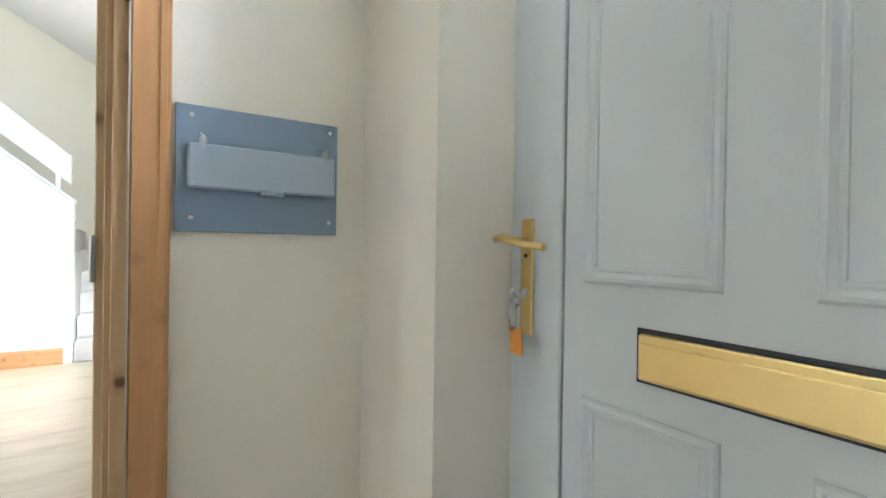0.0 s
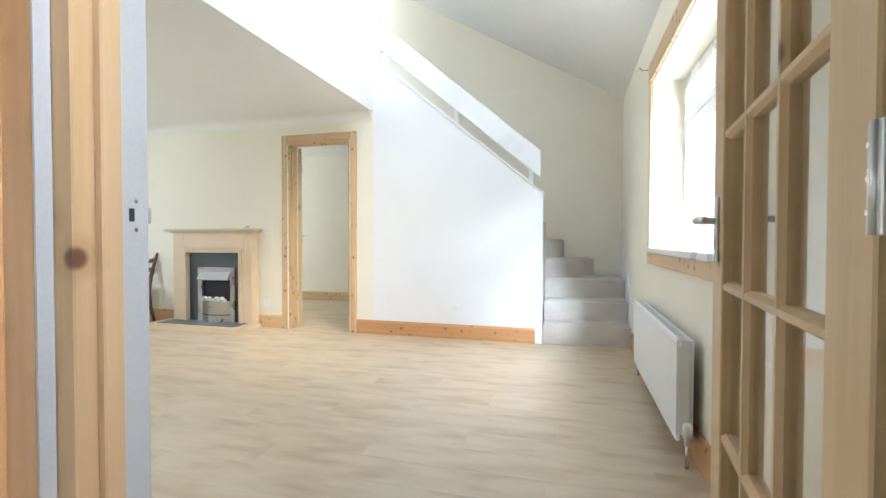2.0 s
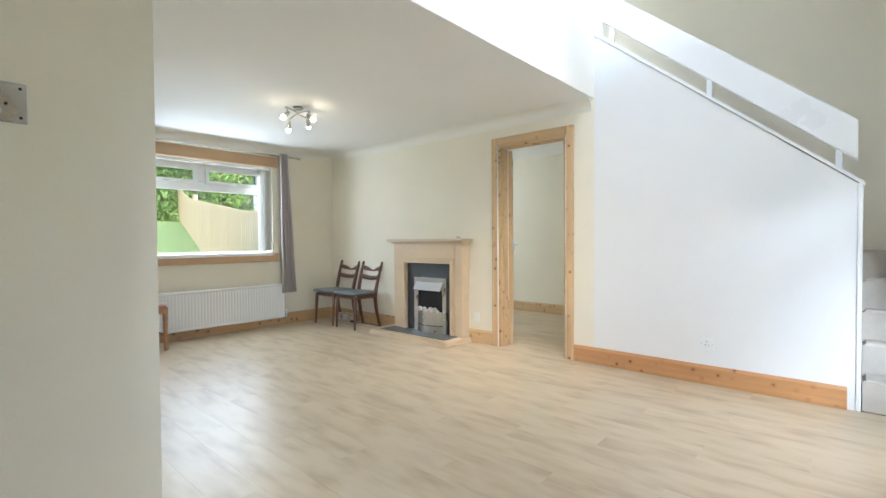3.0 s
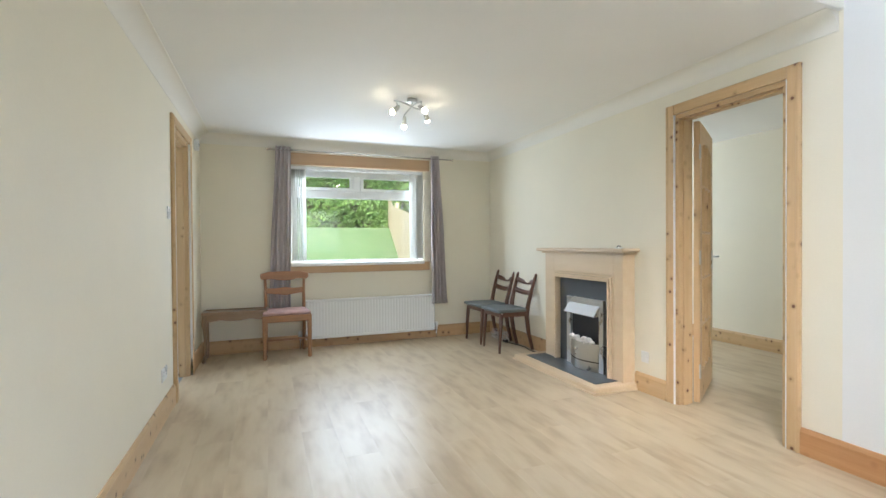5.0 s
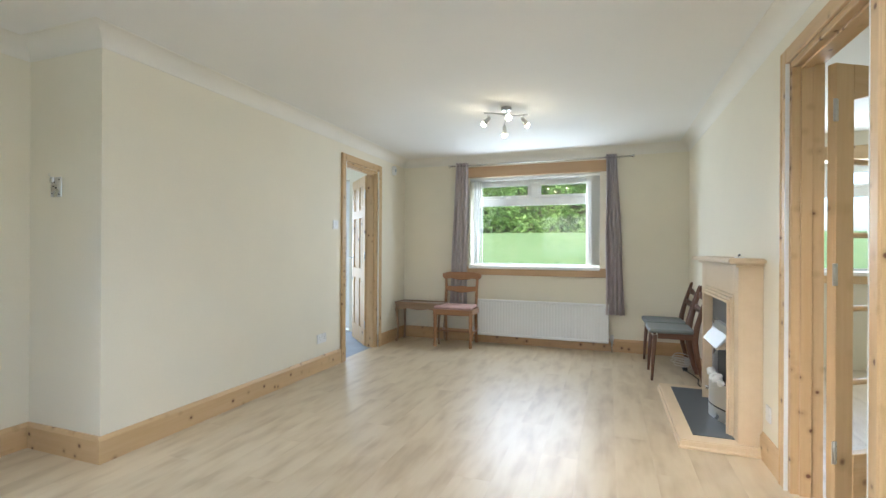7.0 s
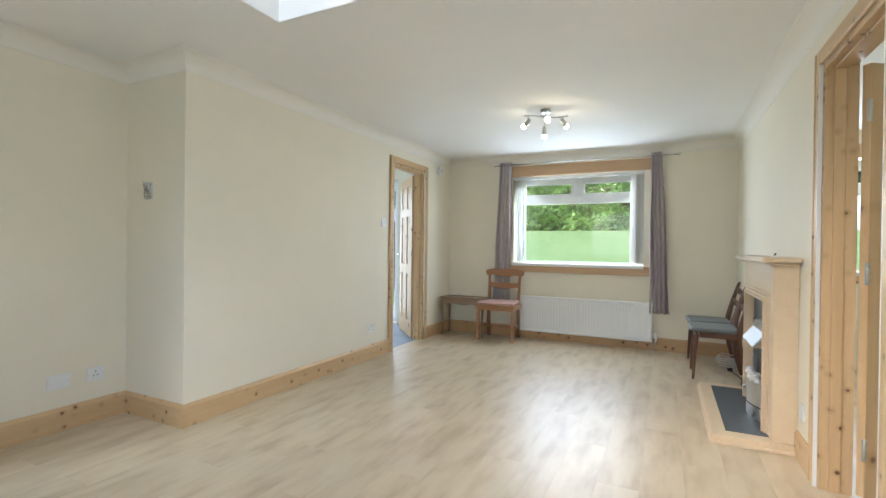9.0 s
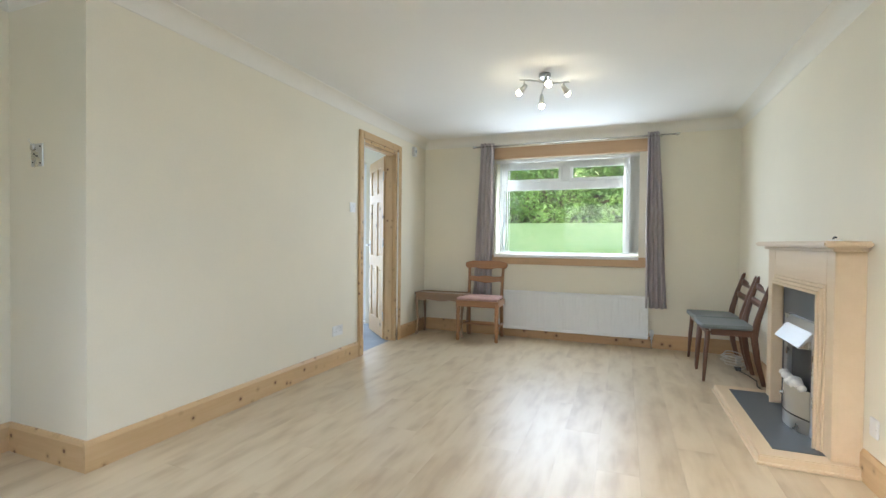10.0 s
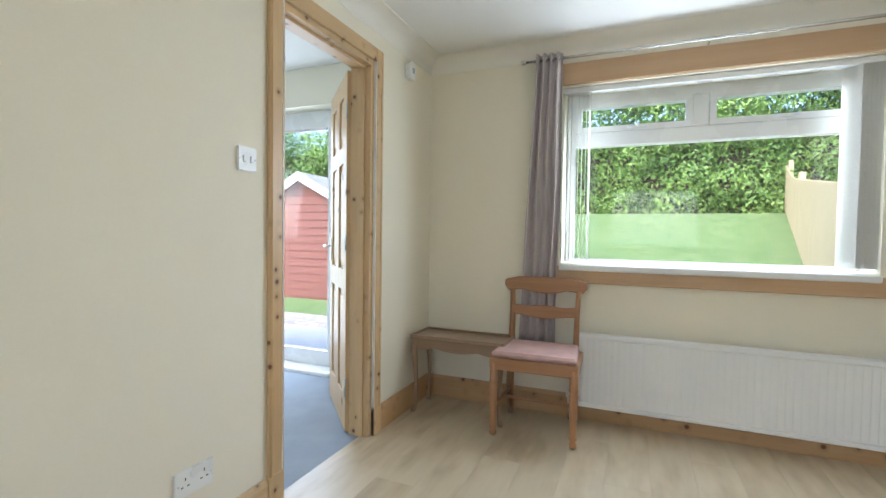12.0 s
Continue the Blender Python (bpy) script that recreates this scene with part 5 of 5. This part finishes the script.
setting("gravel_strip", boxed(-8.9, -1.6, -0.215, -8.01, 1.2, -0.10, bevel=0.03), GRAVEL, "strip of mixed gravel beside the shed", "gravel")
setting("path", boxed(1.0, -4, -0.21, 4.5, 10, -0.12), PAVE, "pale paving in front of the house", "paving")


def leafy(name, label, category, mat, spots, size, seed, droop=0.3):
    """A crown of many small pointed leaf sprays round spots (x, y, z, rx, ry, rz, count)."""
    rng = np.random.default_rng(seed)
    verts, faces = [], []
    for x, y, z, rx, ry, rz, count in spots:
        d = rng.normal(size=(count, 3))
        d /= np.linalg.norm(d, axis=1)[:, None]
        r = rng.uniform(0.55, 1.05, count)[:, None]
        c = np.array([x, y, z]) + d * r * [rx, ry, rz]
        for p, q in zip(c, d):
            s = size * rng.uniform(0.6, 1.4)
            u = rng.normal(size=3)
            u -= q * (u @ q) * 0.5
            u /= np.linalg.norm(u)
            u[2] -= droop * rng.uniform(0, 1)
            w = np.cross(u, q + rng.normal(size=3) * 0.4)
            w /= max(1e-6, np.linalg.norm(w))
            k = len(verts)
            verts += [tuple(p - u * s * 0.5), tuple(p + w * s * 0.22), tuple(p + u * s * 0.6), tuple(p - w * s * 0.22 + q * s * 0.1)]
            faces += [(k, k + 1, k + 2), (k, k + 2, k + 3)]
    me = bpy.data.meshes.new(name)
    me.from_pydata(verts, [], faces)
    me.materials.append(mat)
    return new(name, me)


rng = random.Random(11)
hd = thing("conifer_hedge", "tall yellow-green conifer hedge behind the lawn", "hedge")
spots = []
for k in range(46):
    y = -7.5 + k * 0.36
    top = 4.0 + 0.3 * math.sin(k * 0.9) + 0.4 * rng.uniform(-1, 1) + 1.7 * max(0.0, min(1.0, (y - 2.2) / 2.0))
    z = 1.45
    while z < top:
        spots.append((-15.0 + rng.uniform(-0.35, 0.35), y + rng.uniform(-0.2, 0.2), z + 0.3, 0.6, 0.5, 0.5, 460))
        z += 0.55
o = leafy("foliage", "", "", HEDGE, spots, 0.088, 5)
o.parent = hd
# Dark block in place of the deep shade between the leaves.
part("hedge_shade", boxed(-15.5, -7.8, 1.4, -15.05, 9.2, 3.6, bevel=0.1), BARK_AND_SHADE, hd, "dark block for the shade inside the hedge")


def tree(label, x, y, h, seed):
    t = thing("tree", label, "tree")
    r = random.Random(seed)
    bm = tube([(x, y, 1.3), (x + 0.1, y, h * 0.4), (x - 0.1, y + 0.1, h * 0.75), (x, y, h)], [0.28, 0.2, 0.12, 0.03], 8)
    for k in range(7):
        a, z = r.uniform(0, 6.28), h * r.uniform(0.35, 0.8)
        tube([(x, y, z), (x + 1.1 * math.cos(a), y + 1.1 * math.sin(a), z + 0.6), (x + 1.9 * math.cos(a), y + 1.9 * math.sin(a), z + 1.0)], [0.09, 0.05, 0.015], 6, bm)
    part("trunk", bm, BARK_AND_SHADE, t)
    sp = [(x + r.uniform(-1.6, 1.6), y + r.uniform(-1.6, 1.6), h * r.uniform(0.4, 1.05), 0.8, 0.8, 0.65, 260) for _ in range(24)]
    c = leafy("crown", "", "", TREE, sp, 0.26, seed)
    c.parent = t


tree("tall blue-green tree behind the garden fence", -17.5, 9.0, 7.0, 3)
tree("tall blue-green tree behind the hedge", -18.5, 5.4, 6.2, 8)
tree("tall blue-green tree beside the shed", -16.5, -3.2, 6.5, 9)

fc = thing("garden_fence", "pale close-boarded timber fence along the lawn", "fence")
a, b = Vector((-6.75, 5.42)), Vector((-14.6, 6.75))
n = 64
for k in range(n):
    p = a + (b - a) * (k + 0.5) / n
    z0 = rise(p.x, p.y) - 0.05
    top = 1.58 + 0.12 * max(0.0, (-8.0 - p.x)) + 0.30 * max(0.0, (k / n - 0.72) / 0.28) ** 2
    o = part("board", boxed(-0.058, -0.009, 0, 0.058, 0.009, top - z0, bevel=0.003), FENCE, fc)
    o.matrix_basis = pose(p.x, p.y, z0, 0, 0, math.degrees(math.atan2((b - a).y, (b - a).x)) + rng.uniform(-1.5, 1.5))
for k in range(5):
    p = a + (b - a) * k / 4
    z0 = rise(p.x, p.y) - 0.05
    part("post", boxed(p.x - 0.045, p.y + 0.03, z0, p.x + 0.045, p.y + 0.12, z0 + 1.15, bevel=0.006), FENCE, fc)

sh = thing("garden_shed", "red-brown timber shed with a grey felt roof", "shed")
sx, s0, s1, zb, ze, za = -9.05, -1.62, -0.47, -0.05, 1.68, 1.99
part("base", boxed(sx - 2.0, s0 - 0.04, -0.22, sx + 0.04, s1 + 0.04, zb, bevel=0.01), PAVE, sh)
part("gable_wall", prism([(s0, zb), (s1, zb), (s1, ze), ((s0 + s1) / 2, za), (s0, ze)], "x", sx - 0.03, sx - 0.012), SHED, sh)
part("side_wall", boxed(sx - 1.95, s1 - 0.02, zb, sx - 0.03, s1, ze), SHED, sh)
part("side_wall", boxed(sx - 1.95, s0, zb, sx - 0.03, s0 + 0.02, ze), SHED, sh)
for k in range(14):
    z = zb + k * 0.124
    part("cladding_board", prism([(sx - 0.012, z), (sx + 0.006, z), (sx - 0.004, z + 0.118), (sx - 0.012, z + 0.118)], "y", s0, s1), SHED, sh)
    part("cladding_board", prism([(s1, z), (s1 + 0.016, z), (s1 + 0.006, z + 0.118), (s1, z + 0.118)], "x", sx - 1.95, sx - 0.012), SHED, sh)
mid = (s0 + s1) / 2
for s, e0 in ((1, s1 + 0.1), (-1, s0 - 0.1)):
    part("roof", prism([(mid, za + 0.03), (e0, ze - 0.02), (e0, ze + 0.03), (mid, za + 0.08)], "x", sx - 2.05, sx + 0.1), TILEROOF, sh)
    part("barge_board", prism([(mid, za - 0.05), (e0, ze - 0.09), (e0, ze + 0.03), (mid, za + 0.085)], "x", sx + 0.1, sx + 0.12), GLOSS, sh, "pale barge board")


# ---- floor boards ----
fl = setting("floor", boxed(XW, YH - 0.3, -0.0135, XH, 8.1, -0.0085), OAKVENEER, "pale oak laminate floor of staggered boards", "floor")
BW, BL = 0.192, 1.26
meshes = {}


def plank(x0, x1, y0, y1):
    key = (round(x1 - x0, 3), round(y1 - y0, 3))
    if key not in meshes:
        bm = boxed(0.0003, 0.0003, -0.008, key[0] - 0.0003, key[1] - 0.0003, 0, bevel=0.0)
        me = bpy.data.meshes.new("board")
        bm.to_mesh(me)
        bm.free()
        me.materials.append(LAMINATE)
        meshes[key] = me
    o = new("board", meshes[key])
    o.location = (x0, y0, 0)
    o.parent = fl


def lay(x0, x1, y0, y1, row):
    """Rows of staggered boards over a rectangle, counted from y1 down."""
    y = y1
    while y > y0 + 0.004:
        low = max(y - BW, y0)
        x = x0 - (row * 0.43) % BL
        while x < x1:
            a, b = max(x, x0), min(x + BL, x1)
            if b - a > 0.02:
                plank(a, b, low, y)
            x += BL
        y, row = y - BW, row + 1


lay(XW, XF, YK, YB, 0)
lay(XJ, XF, YN, YK, 18)
lay(XJ, XH, YH - 0.29, YN, 22)
lay(XW, -2.36, YB, 8.09, 31)
lay(KIT[0], KIT[1], YK - 0.05, YK, 50)
